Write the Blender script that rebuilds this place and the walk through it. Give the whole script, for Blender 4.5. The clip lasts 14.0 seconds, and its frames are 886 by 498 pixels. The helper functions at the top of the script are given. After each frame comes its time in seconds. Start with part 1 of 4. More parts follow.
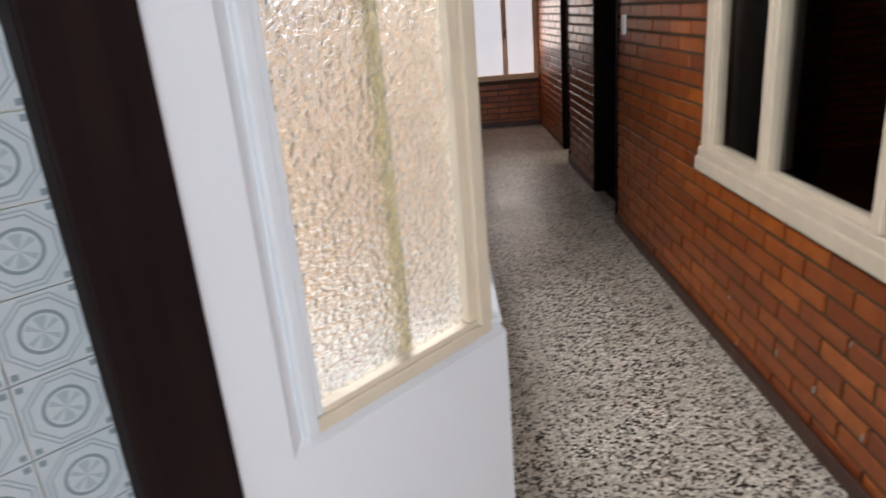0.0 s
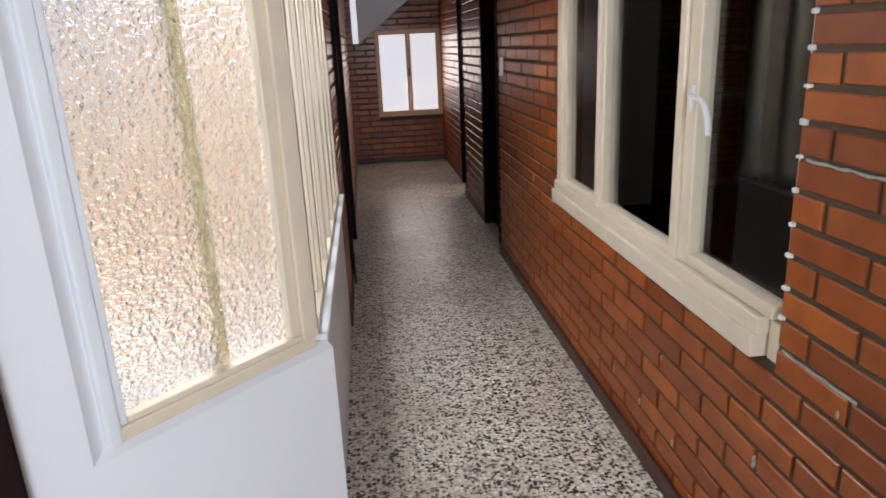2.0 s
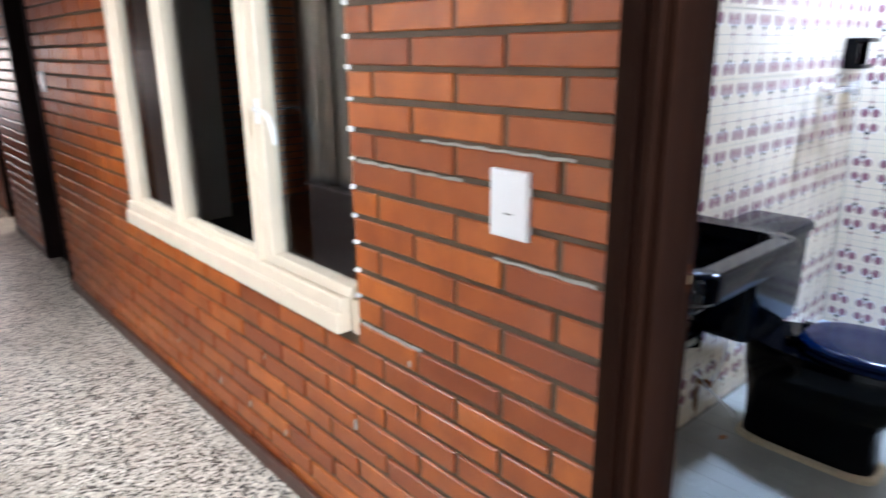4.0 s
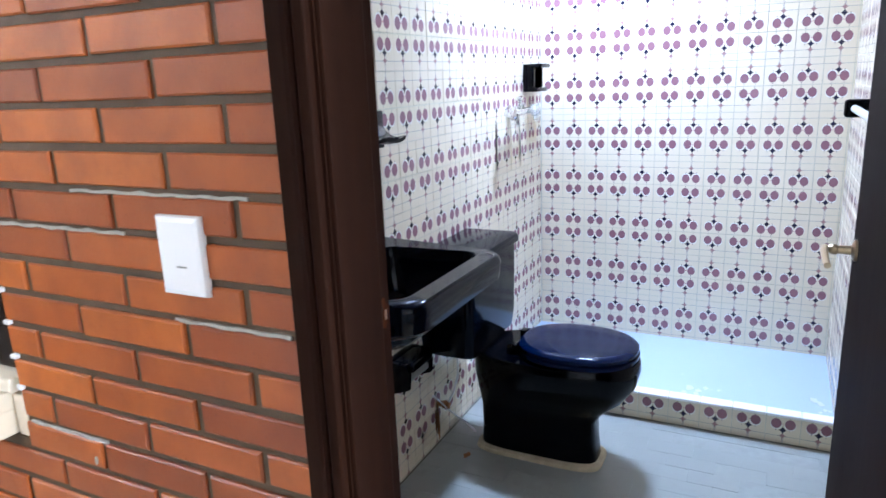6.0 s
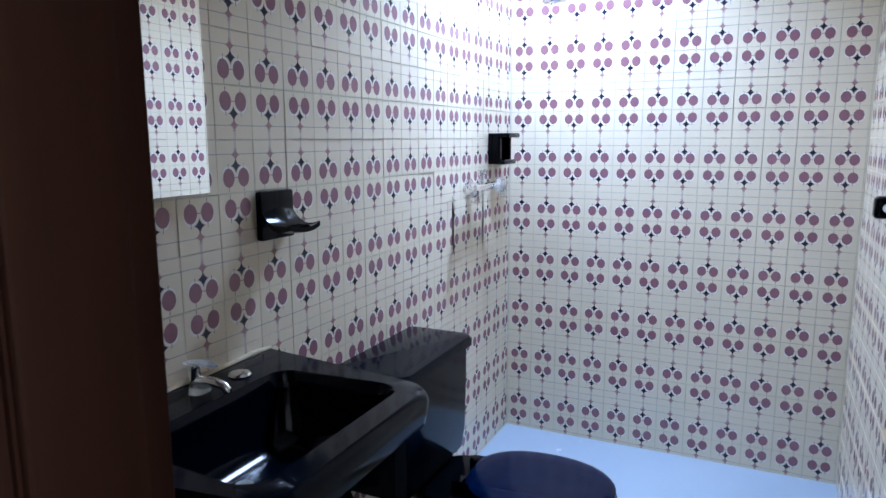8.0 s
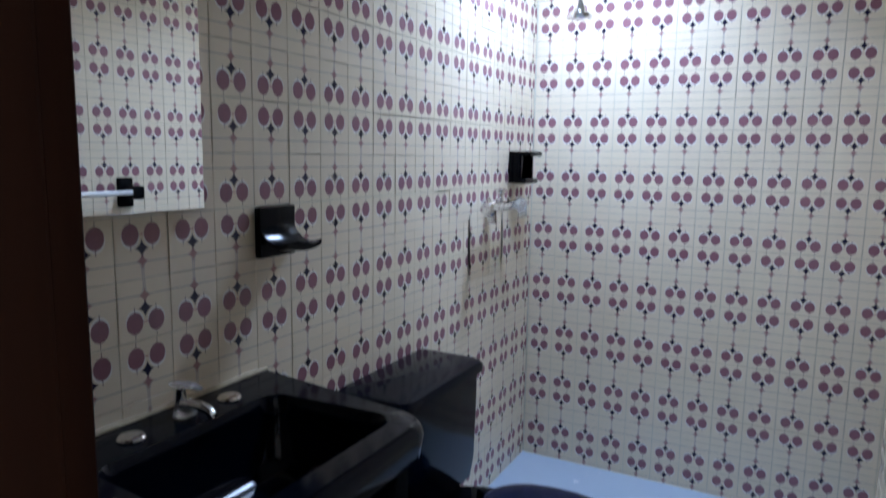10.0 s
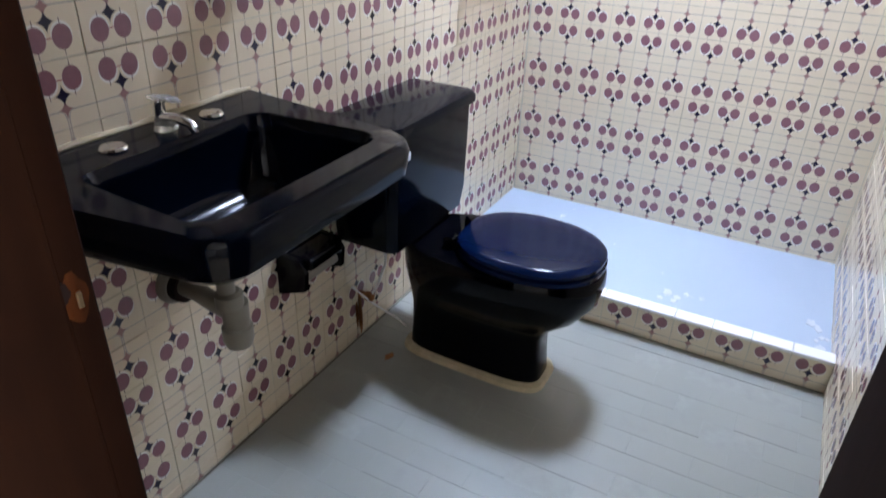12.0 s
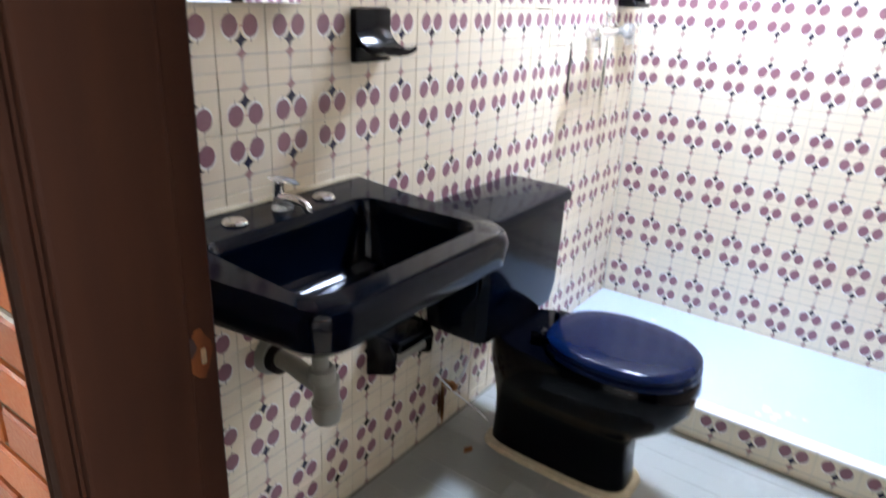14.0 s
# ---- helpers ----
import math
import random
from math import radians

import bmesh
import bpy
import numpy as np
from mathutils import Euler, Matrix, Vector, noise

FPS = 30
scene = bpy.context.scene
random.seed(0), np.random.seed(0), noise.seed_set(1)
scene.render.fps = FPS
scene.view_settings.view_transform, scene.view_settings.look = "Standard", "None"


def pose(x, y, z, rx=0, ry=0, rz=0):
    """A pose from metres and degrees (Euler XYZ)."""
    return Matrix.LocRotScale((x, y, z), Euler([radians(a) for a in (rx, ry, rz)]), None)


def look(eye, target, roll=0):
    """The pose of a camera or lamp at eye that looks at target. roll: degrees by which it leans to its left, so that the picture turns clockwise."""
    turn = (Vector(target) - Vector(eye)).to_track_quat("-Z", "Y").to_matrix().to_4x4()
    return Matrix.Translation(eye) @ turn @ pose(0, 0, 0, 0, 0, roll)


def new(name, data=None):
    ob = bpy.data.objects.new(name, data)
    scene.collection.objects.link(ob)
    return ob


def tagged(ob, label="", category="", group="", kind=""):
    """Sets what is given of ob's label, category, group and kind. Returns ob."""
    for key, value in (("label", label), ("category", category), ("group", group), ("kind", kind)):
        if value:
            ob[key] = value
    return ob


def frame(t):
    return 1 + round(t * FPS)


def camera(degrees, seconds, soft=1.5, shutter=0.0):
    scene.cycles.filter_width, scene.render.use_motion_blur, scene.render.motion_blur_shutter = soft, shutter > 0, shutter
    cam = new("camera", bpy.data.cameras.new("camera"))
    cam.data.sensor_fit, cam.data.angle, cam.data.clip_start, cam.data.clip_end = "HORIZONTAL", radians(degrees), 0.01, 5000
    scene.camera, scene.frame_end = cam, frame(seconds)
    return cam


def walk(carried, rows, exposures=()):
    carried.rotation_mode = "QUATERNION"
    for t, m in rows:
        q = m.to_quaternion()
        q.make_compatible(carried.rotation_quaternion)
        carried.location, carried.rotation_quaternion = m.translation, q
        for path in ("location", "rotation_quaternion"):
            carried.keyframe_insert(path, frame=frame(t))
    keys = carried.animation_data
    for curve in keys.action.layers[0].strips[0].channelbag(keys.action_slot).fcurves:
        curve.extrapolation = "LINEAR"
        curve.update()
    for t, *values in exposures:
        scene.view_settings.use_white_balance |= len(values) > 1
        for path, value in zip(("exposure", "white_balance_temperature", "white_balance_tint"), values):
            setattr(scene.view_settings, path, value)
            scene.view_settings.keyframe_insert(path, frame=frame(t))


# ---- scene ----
cam = camera(66.7, 14.0, 1.5, 0.5)
PATH = [
    (0, (0.014, 0.001, 1.522), (-0.015, 1.887, 0.857), -4.8),
    (0.5, (0.146, -0.077, 1.517), (0.225, 1.832, 0.926), -2.4),
    (1, (0.25, -0.134, 1.512), (0.368, 1.778, 0.937), -2.7),
    (1.5, (0.286, -0.154, 1.515), (0.4, 1.758, 0.941), -4.1),
    (2, (0.271, -0.149, 1.515), (0.469, 1.754, 0.931), -2.6),
    (2.5, (0.229, -0.14, 1.517), (0.582, 1.739, 0.93), -1.6),
    (3, (0.192, -0.147, 1.522), (0.798, 1.667, 0.934), -1.0),
    (3.5, (0.180, -0.180, 1.519), (1.189, 1.443, 0.931), -1.4),
    (4, (0.222, -0.244, 1.514), (1.495, 1.190, 0.944), -0.6),
    (4.2, (0.246, -0.273, 1.512), (1.614, 1.073, 0.947), -0.4),
    (6.5, (0.512, -0.229, 1.487), (2.269, 0.605, 1.021), -2.1),
    (7, (0.674, -0.200, 1.510), (2.439, 0.648, 1.104), -0.6),
    (7.5, (0.784, -0.174, 1.518), (2.569, 0.653, 1.159), -0.4),
    (9.8, (0.941, -0.191, 1.534), (2.696, 0.745, 1.32), 1.1),
    (10, (0.942, -0.194, 1.522), (2.692, 0.734, 1.245), 0.9),
    (10.5, (0.952, -0.195, 1.505), (2.672, 0.708, 1.029), 1.0),
    (11, (0.956, -0.202, 1.488), (2.629, 0.674, 0.828), 0.9),
    (11.5, (0.964, -0.206, 1.481), (2.581, 0.635, 0.657), 1.7),
    (12, (0.967, -0.206, 1.462), (2.521, 0.594, 0.491), 2.2),
    (12.5, (0.962, -0.208, 1.453), (2.471, 0.57, 0.395), 2.6),
    (13, (0.962, -0.206, 1.451), (2.483, 0.593, 0.427), 3.0),
    (13.5, (0.953, -0.203, 1.455), (2.472, 0.706, 0.524), 2.9),
    (14, (0.937, -0.196, 1.458), (2.459, 0.88, 0.732), 2.8),
]
EXPOSURES = [(0, -0.22, 6250, 10), (0.7, -0.26, 6200, 10), (1.5, -0.12, 6150, 10), (2.5, 0.02, 6080, 10), (3.3, 0.45, 6200, 10), (4, 1.0, 5750, 9), (6.5, 1.08, 5550, 8), (7.0, 0.80, 5550, 8),
             (7.5, 0.50, 5500, 7), (10, -0.37, 5800, 7), (10.7, -0.03, 6150, 9), (11.4, 0.50, 6400, 11), (12, 0.80, 6550, 11), (12.5, 1.05, 6600, 11), (13.4, 1.27, 6600, 11), (14, 1.38, 6500, 10)]
walk(cam, [(t, look(eye, target, roll)) for t, eye, target, roll in PATH], EXPOSURES)


# ---------------------------------------------------------------- world and lights
world = bpy.data.worlds.new("world")
scene.world = world
world.use_nodes = True
wn = world.node_tree
sky = wn.nodes.new("ShaderNodeTexSky")
sky.sky_type, sky.sun_disc, sky.sun_elevation, sky.sun_rotation = "NISHITA", False, radians(68), radians(146)
wn.links.new(sky.outputs[0], wn.nodes["Background"].inputs[0])
wn.nodes["Background"].inputs[1].default_value = 0.15


def area_lamp(name, eye, target, w, h, watts, colour):
    d = bpy.data.lights.new(name, "AREA")
    d.shape, d.size, d.size_y, d.energy, d.color = "RECTANGLE", w, h, watts, colour
    ob = new(name, d)
    ob.matrix_world = look(eye, target)
    return tagged(ob, "area lamp added for daylight through an opening", "daylight", kind="structure")


sun_data = bpy.data.lights.new("sun", "SUN")
sun_data.energy, sun_data.angle, sun_data.color = 5.0, radians(12), (1.0, 0.95, 0.88)
sun = new("sun", sun_data)
sun.matrix_world = look((1, 0, 9), (-1, 3, 0))
area_lamp("sky_light_behind", (0.86, -2.28, 1.58), (0.2, 0, 1.2), 0.66, 1.1, 88, (0.90, 0.95, 1.0))
area_lamp("sky_light_side", (-0.25, 2.45, 2.25), (0.6, 2.5, 0.6), 1.7, 0.3, 36, (0.97, 0.97, 1.0))
area_lamp("sky_light_far", (0.88, 8.96, 1.17), (0.88, 7, 0.6), 0.7, 0.95, 9.0, (1.0, 0.82, 0.70))
bulb = bpy.data.lights.new("bathroom_bulb", "AREA")
bulb.shape, bulb.size, bulb.energy, bulb.color, bulb.spread = "DISK", 0.30, 27, (0.58, 0.71, 1.0), radians(128)
bulb_ob = new("bathroom_bulb", bulb)
bulb_ob.matrix_world = look((3.11, 0.45, 2.560), (3.11, 0.45, 0))
tagged(bulb_ob, "light of the cool-white ceiling lamp", "lamp", kind="structure")
# Added lamp inside the unseen room, for the lit floor by the second doorway.
area_lamp("sky_light_doorway", (2.4, 7.05, 1.5), (1.2, 7.0, 0.2), 0.8, 0.8, 14, (1.0, 0.86, 0.72))

# ---------------------------------------------------------------- materials


class Nodes:
    """A short way to write node trees."""

    def __init__(self, name):
        self.mat = bpy.data.materials.new(name)
        self.mat.use_nodes = True
        self.t = self.mat.node_tree
        self.b = self.t.nodes["Principled BSDF"]

    def node(self, kind, **inputs):
        n = self.t.nodes.new(kind)
        for k, v in inputs.items():
            self.put(n.inputs[k.replace("_", " ")], v)
        return n

    def put(self, socket, v):
        if isinstance(v, bpy.types.NodeSocket):
            self.t.links.new(v, socket)
        else:
            socket.default_value = v

    def math(self, op, a, b=0.0, c=0.0):
        n = self.t.nodes.new("ShaderNodeMath")
        n.operation = op
        for s, v in zip(n.inputs, (a, b, c)):
            self.put(s, v)
        return n.outputs[0]

    def coords(self, kind="Object", scale=(1, 1, 1)):
        n = self.t.nodes.new("ShaderNodeTexCoord")
        m = self.t.nodes.new("ShaderNodeMapping")
        m.inputs["Scale"].default_value = scale
        self.t.links.new(n.outputs[kind], m.inputs["Vector"])
        return m.outputs[0]

    def noise(self, scale, detail=4.0, vec=None, rough=0.55):
        n = self.node("ShaderNodeTexNoise", Scale=scale, Detail=detail, Roughness=rough)
        self.put(n.inputs["Vector"], vec if vec is not None else self.coords())
        return n.outputs["Fac"]

    def ramp(self, fac, stops):
        n = self.t.nodes.new("ShaderNodeValToRGB")
        e = n.color_ramp.elements
        while len(e) < len(stops):
            e.new(0.5)
        for el, (p, c) in zip(e, stops):
            el.position, el.color = p, (*c, 1) if len(c) == 3 else c
        self.put(n.inputs[0], fac)
        return n.outputs[0]

    def mix(self, fac, a, b, mode="MIX"):
        n = self.t.nodes.new("ShaderNodeMix")
        n.data_type, n.blend_type = "RGBA", mode
        self.put(n.inputs[0], fac)
        for s, v in ((n.inputs[6], a), (n.inputs[7], b)):
            self.put(s, v if isinstance(v, bpy.types.NodeSocket) else (*v, 1))
        return n.outputs[2]

    def bump(self, height, strength=0.2, distance=0.002):
        n = self.node("ShaderNodeBump", Height=height, Strength=strength, Distance=distance)
        self.t.links.new(n.outputs[0], self.b.inputs["Normal"])

    def done(self, colour=None, rough=None, metal=None, **more):
        if colour is not None:
            self.put(self.b.inputs["Base Color"], colour if isinstance(colour, bpy.types.NodeSocket) else (*colour, 1))
        if rough is not None:
            self.put(self.b.inputs["Roughness"], rough)
        if metal is not None:
            self.put(self.b.inputs["Metallic"], metal)
        for k, v in more.items():
            self.put(self.b.inputs[k.replace("_", " ")], v)
        return self.mat


def paint(name, colour, rough=0.45, wear=0.12, scale=6.0, bump=0.08, dirt=None):
    """Painted or plain surface: broad stains, fine grain and slight relief."""
    n = Nodes(name)
    v = n.coords()
    broad, fine = n.noise(scale, 5, v), n.noise(scale * 22, 3, v)
    dark = dirt or tuple(c * (1 - 2.2 * wear) for c in colour)
    c = n.mix(n.ramp(broad, [(0.35, (0, 0, 0)), (0.75, (1, 1, 1))]), colour, tuple(a * 0.5 + b * 0.5 for a, b in zip(colour, dark)))
    c = n.mix(n.ramp(fine, [(0.6, (0, 0, 0)), (0.85, (1, 1, 1))]), c, dark)
    n.bump(n.math("ADD", fine, broad), bump)
    return n.done(c, n.math("ADD", n.math("MULTIPLY", broad, 0.25), rough - 0.1))


def make_brick():
    n = Nodes("glazed_brick")
    v = n.coords()
    info = n.t.nodes.new("ShaderNodeObjectInfo").outputs["Random"]
    isl = n.t.nodes.new("ShaderNodeNewGeometry").outputs["Random Per Island"]
    r = n.math("FRACT", n.math("ADD", n.math("MULTIPLY", info, 7.0), isl))
    base = n.ramp(r, [(0.0, (0.23, 0.048, 0.007)), (0.25, (0.31, 0.070, 0.009)), (0.7, (0.37, 0.090, 0.011)), (1.0, (0.45, 0.118, 0.014))])
    world_v = n.t.nodes.new("ShaderNodeNewGeometry").outputs["Position"]
    broad = n.noise(9, 5, world_v)
    fine = n.noise(160, 4, world_v)
    c = n.mix(n.ramp(broad, [(0.38, (0, 0, 0)), (0.72, (0.55, 0.55, 0.55))]), base, (0.15, 0.026, 0.005))
    c = n.mix(n.ramp(fine, [(0.66, (0, 0, 0)), (0.78, (0.55, 0.55, 0.55))]), c, (0.07, 0.02, 0.014))
    n.bump(n.math("ADD", n.math("MULTIPLY", broad, 2.0), fine), 0.25, 0.002)
    return n.done(c, n.math("ADD", n.math("MULTIPLY", fine, 0.3), 0.24), Specular_IOR_Level=0.45, Coat_Weight=0.15, Coat_Roughness=0.18)


def make_terrazzo():
    n = Nodes("terrazzo")
    v = n.t.nodes.new("ShaderNodeNewGeometry").outputs["Position"]
    warp = n.node("ShaderNodeTexNoise", Scale=70.0, Detail=2.0)
    n.put(warp.inputs["Vector"], v)
    add = n.t.nodes.new("ShaderNodeMixRGB")
    add.blend_type = "ADD"
    add.inputs[0].default_value = 0.012
    n.put(add.inputs[1], v)
    n.put(add.inputs[2], warp.outputs["Color"])
    big = n.node("ShaderNodeTexVoronoi", Scale=54.0)
    n.put(big.inputs["Vector"], add.outputs[0])
    small = n.node("ShaderNodeTexVoronoi", Scale=100.0)
    n.put(small.inputs["Vector"], add.outputs[0])
    sep = n.t.nodes.new("ShaderNodeSeparateColor")
    n.put(sep.inputs[0], big.outputs["Color"])
    sep2 = n.t.nodes.new("ShaderNodeSeparateColor")
    n.put(sep2.inputs[0], small.outputs["Color"])
    chips = n.ramp(sep.outputs[0], [(0.0, (0.018, 0.016, 0.014)), (0.21, (0.025, 0.021, 0.018)), (0.22, (0.12, 0.105, 0.085)), (0.36, (0.25, 0.22, 0.18)), (0.46, (0.60, 0.54, 0.44)), (1.0, (0.84, 0.78, 0.68))])
    little = n.ramp(sep2.outputs[1], [(0.0, (0.04, 0.036, 0.03)), (0.2, (0.06, 0.05, 0.045)), (0.22, (0.44, 0.39, 0.31)), (1.0, (0.70, 0.64, 0.54))])
    inside = n.math("LESS_THAN", big.outputs["Distance"], 0.46)
    c = n.mix(inside, little, chips)
    stain = n.noise(2.3, 4, v)
    c = n.mix(n.ramp(stain, [(0.4, (0, 0, 0)), (0.8, (0.5, 0.5, 0.5))]), c, (0.22, 0.17, 0.12))
    n.bump(n.noise(60, 3, v), 0.05)
    return n.done(c, n.math("ADD", n.math("MULTIPLY", stain, 0.25), 0.22))


def make_cherry_tile():
    """Cream glazed tile: two mauve discs, a dark star, a small pink diamond, grey lines."""
    n = Nodes("cherry_tile")
    uv = n.t.nodes.new("ShaderNodeTexCoord").outputs["UV"]
    sep = n.t.nodes.new("ShaderNodeSeparateXYZ")
    n.put(sep.inputs[0], uv)
    u, v = n.math("ABSOLUTE", n.math("SUBTRACT", sep.outputs[0], 0.5)), sep.outputs[1]

    def ell(cu, cv, ru, rv):
        a = n.math("POWER", n.math("ABSOLUTE", n.math("DIVIDE", n.math("SUBTRACT", u, cu), ru)), 2.0)
        b = n.math("POWER", n.math("ABSOLUTE", n.math("DIVIDE", n.math("SUBTRACT", v, cv), rv)), 2.0)
        return n.math("ADD", a, b)

    def inside(x, edge=0.05):
        m = n.t.nodes.new("ShaderNodeMapRange")
        for k, val in (("From Min", 1 - edge), ("From Max", 1 + edge), ("To Min", 1.0), ("To Max", 0.0)):
            m.inputs[k].default_value = val
        n.put(m.inputs["Value"], x)
        return m.outputs[0]

    def astroid(cv, ru, rv):
        a = n.math("POWER", n.math("DIVIDE", u, ru), 0.62)
        b = n.math("POWER", n.math("DIVIDE", n.math("ABSOLUTE", n.math("SUBTRACT", v, cv)), rv), 0.62)
        return inside(n.math("ADD", a, b))

    def band(x, centre, half):
        return n.math("LESS_THAN", n.math("ABSOLUTE", n.math("SUBTRACT", x, centre)), half)

    def both(a, b):
        return n.math("MULTIPLY", a, b)

    pos = n.t.nodes.new("ShaderNodeNewGeometry").outputs["Position"]
    cloud = n.noise(5, 4, pos)
    fine = n.noise(90, 3, pos)
    c = n.mix(cloud, (0.76, 0.665, 0.51), (0.70, 0.595, 0.43))
    c = n.mix(inside(ell(0.2, 0.675, 0.165, 0.185)), c, (0.80, 0.77, 0.71))
    line = (0.44, 0.40, 0.34)
    c = n.mix(both(band(v, 0.265, 0.011), n.math("GREATER_THAN", u, 0.07)), c, line)
    ring = n.math("ABSOLUTE", n.math("SUBTRACT", ell(0.135, 0.16, 0.105, 0.115), 1.0))
    c = n.mix(both(both(n.math("LESS_THAN", ring, 0.13), n.math("LESS_THAN", u, 0.14)), n.math("GREATER_THAN", v, 0.15)), c, line)
    c = n.mix(both(band(u, 0.016, 0.009), n.math("LESS_THAN", v, 0.19)), c, (0.42, 0.36, 0.32))
    c = n.mix(both(band(u, 0.2, 0.007), band(v, 0.71, 0.265)), c, (0.17, 0.12, 0.12))
    c = n.mix(both(band(v, 0.71, 0.009), n.math("LESS_THAN", u, 0.06)), c, (0.42, 0.17, 0.17))
    c = n.mix(astroid(0.28, 0.12, 0.14), c, (0.33, 0.18, 0.17))
    c = n.mix(astroid(0.485, 0.145, 0.16), c, (0.017, 0.014, 0.035))
    mauve = n.mix(fine, (0.22, 0.098, 0.118), (0.28, 0.138, 0.158))
    c = n.mix(inside(ell(0.2, 0.71, 0.152, 0.178), 0.04), c, mauve)
    n.bump(n.math("ADD", cloud, n.math("MULTIPLY", fine, 0.15)), 0.12, 0.003)
    return n.done(c, n.math("ADD", n.math("MULTIPLY", cloud, 0.12), 0.14), Specular_IOR_Level=0.5)


def make_octagon_tile():
    """White tile with blue-grey rings and small corner dots."""
    n = Nodes("ring_tile")
    uv = n.t.nodes.new("ShaderNodeTexCoord").outputs["UV"]
    sep = n.t.nodes.new("ShaderNodeSeparateXYZ")
    n.put(sep.inputs[0], uv)
    a = n.math("ABSOLUTE", n.math("SUBTRACT", sep.outputs[0], 0.5))
    b = n.math("ABSOLUTE", n.math("SUBTRACT", sep.outputs[1], 0.5))
    r = n.math("SQRT", n.math("ADD", n.math("MULTIPLY", a, a), n.math("MULTIPLY", b, b)))
    octo = n.math("MAXIMUM", n.math("MAXIMUM", a, b), n.math("MULTIPLY", n.math("ADD", a, b), 0.72))
    ang = n.math("SINE", n.math("MULTIPLY", n.math("ARCTAN2", a, b), 8.0))
    pos = n.t.nodes.new("ShaderNodeNewGeometry").outputs["Position"]
    cloud = n.noise(60, 3, pos)
    c = n.mix(cloud, (0.46, 0.50, 0.52), (0.38, 0.42, 0.44))
    grey = (0.19, 0.235, 0.245)

    def ring(x, centre, half):
        return n.math("LESS_THAN", n.math("ABSOLUTE", n.math("SUBTRACT", x, centre)), half)

    c = n.mix(n.math("MULTIPLY", ring(octo, 0.44, 0.012), 0.6), c, grey)
    c = n.mix(n.math("MULTIPLY", ring(octo, 0.385, 0.012), 0.7), c, grey)
    c = n.mix(ring(r, 0.25, 0.022), c, grey)
    c = n.mix(n.math("MULTIPLY", n.math("LESS_THAN", r, 0.2), n.math("MULTIPLY", n.math("GREATER_THAN", ang, 0.0), 0.55)), c, (0.22, 0.28, 0.29))
    ca, cb = n.math("SUBTRACT", 0.5, a), n.math("SUBTRACT", 0.5, b)
    d = n.math("MAXIMUM", n.math("ABSOLUTE", n.math("SUBTRACT", ca, 0.085)), n.math("ABSOLUTE", n.math("SUBTRACT", cb, 0.085)))
    c = n.mix(n.math("LESS_THAN", d, 0.04), c, grey)
    n.bump(n.math("ADD", r, cloud), 0.1)
    return n.done(c, 0.25)


def make_textured_glass():
    n = Nodes("textured_glass")
    v = n.coords()
    vor = n.node("ShaderNodeTexVoronoi", Scale=72.0)
    vor.feature = "SMOOTH_F1"
    n.put(vor.inputs["Vector"], v)
    n.bump(n.math("ADD", n.math("MULTIPLY", vor.outputs["Distance"], 0.6), n.math("MULTIPLY", n.noise(70, 3, v), 0.95)), 1.0, 0.0105)
    return n.done((0.97, 0.96, 0.93), 0.06, Transmission_Weight=1.0, IOR=1.45)


def make_glass():
    n = Nodes("clear_glass")
    return n.done((0.90, 0.91, 0.91), 0.02, Transmission_Weight=1.0, IOR=1.22)


def make_ceramic(name, colour, rough=0.08):
    n = Nodes(name)
    v = n.coords()
    n.bump(n.noise(7, 2, v), 0.03, 0.004)
    f = n.noise(70, 3, v)
    c = n.mix(n.ramp(f, [(0.55, (0, 0, 0)), (0.8, (0.4, 0.4, 0.4))]), colour, tuple(x * 1.5 for x in colour))
    return n.done(c, n.math("ADD", n.math("MULTIPLY", f, 0.08), rough), Specular_IOR_Level=0.13)


def make_wood(name, dark, light, rough=0.4, axis=2):
    n = Nodes(name)
    s = [14.0, 14.0, 14.0]
    s[axis] = 0.9
    v = n.coords(scale=tuple(s))
    g = n.noise(2.2, 6, v, 0.65)
    w = n.noise(3.0, 4)
    c = n.mix(n.ramp(g, [(0.3, (0, 0, 0)), (0.72, (1, 1, 1))]), dark, light)
    c = n.mix(n.ramp(w, [(0.62, (0, 0, 0)), (0.82, (0.6, 0.6, 0.6))]), c, tuple(x * 0.55 for x in dark))
    n.bump(g, 0.15)
    return n.done(c, n.math("ADD", n.math("MULTIPLY", w, 0.2), rough), Specular_IOR_Level=0.05)


def make_metal(name, colour, rough):
    n = Nodes(name)
    f = n.noise(45, 3)
    return n.done(colour, n.math("ADD", n.math("MULTIPLY", f, 0.12), rough), 1.0)


def make_shower_floor():
    n = Nodes("pale_blue_floor_paint")
    pos = n.t.nodes.new("ShaderNodeNewGeometry").outputs["Position"]
    broad, mid = n.noise(3, 4, pos), n.noise(11, 6, pos, 0.7)
    c = n.mix(broad, (0.35, 0.42, 0.51), (0.40, 0.47, 0.555))
    c = n.mix(n.ramp(mid, [(0.66, (0, 0, 0)), (0.69, (0.8, 0.8, 0.8))]), c, (0.70, 0.71, 0.70))
    n.bump(mid, 0.12, 0.003)
    return n.done(c, n.math("ADD", n.math("MULTIPLY", broad, 0.2), 0.3))


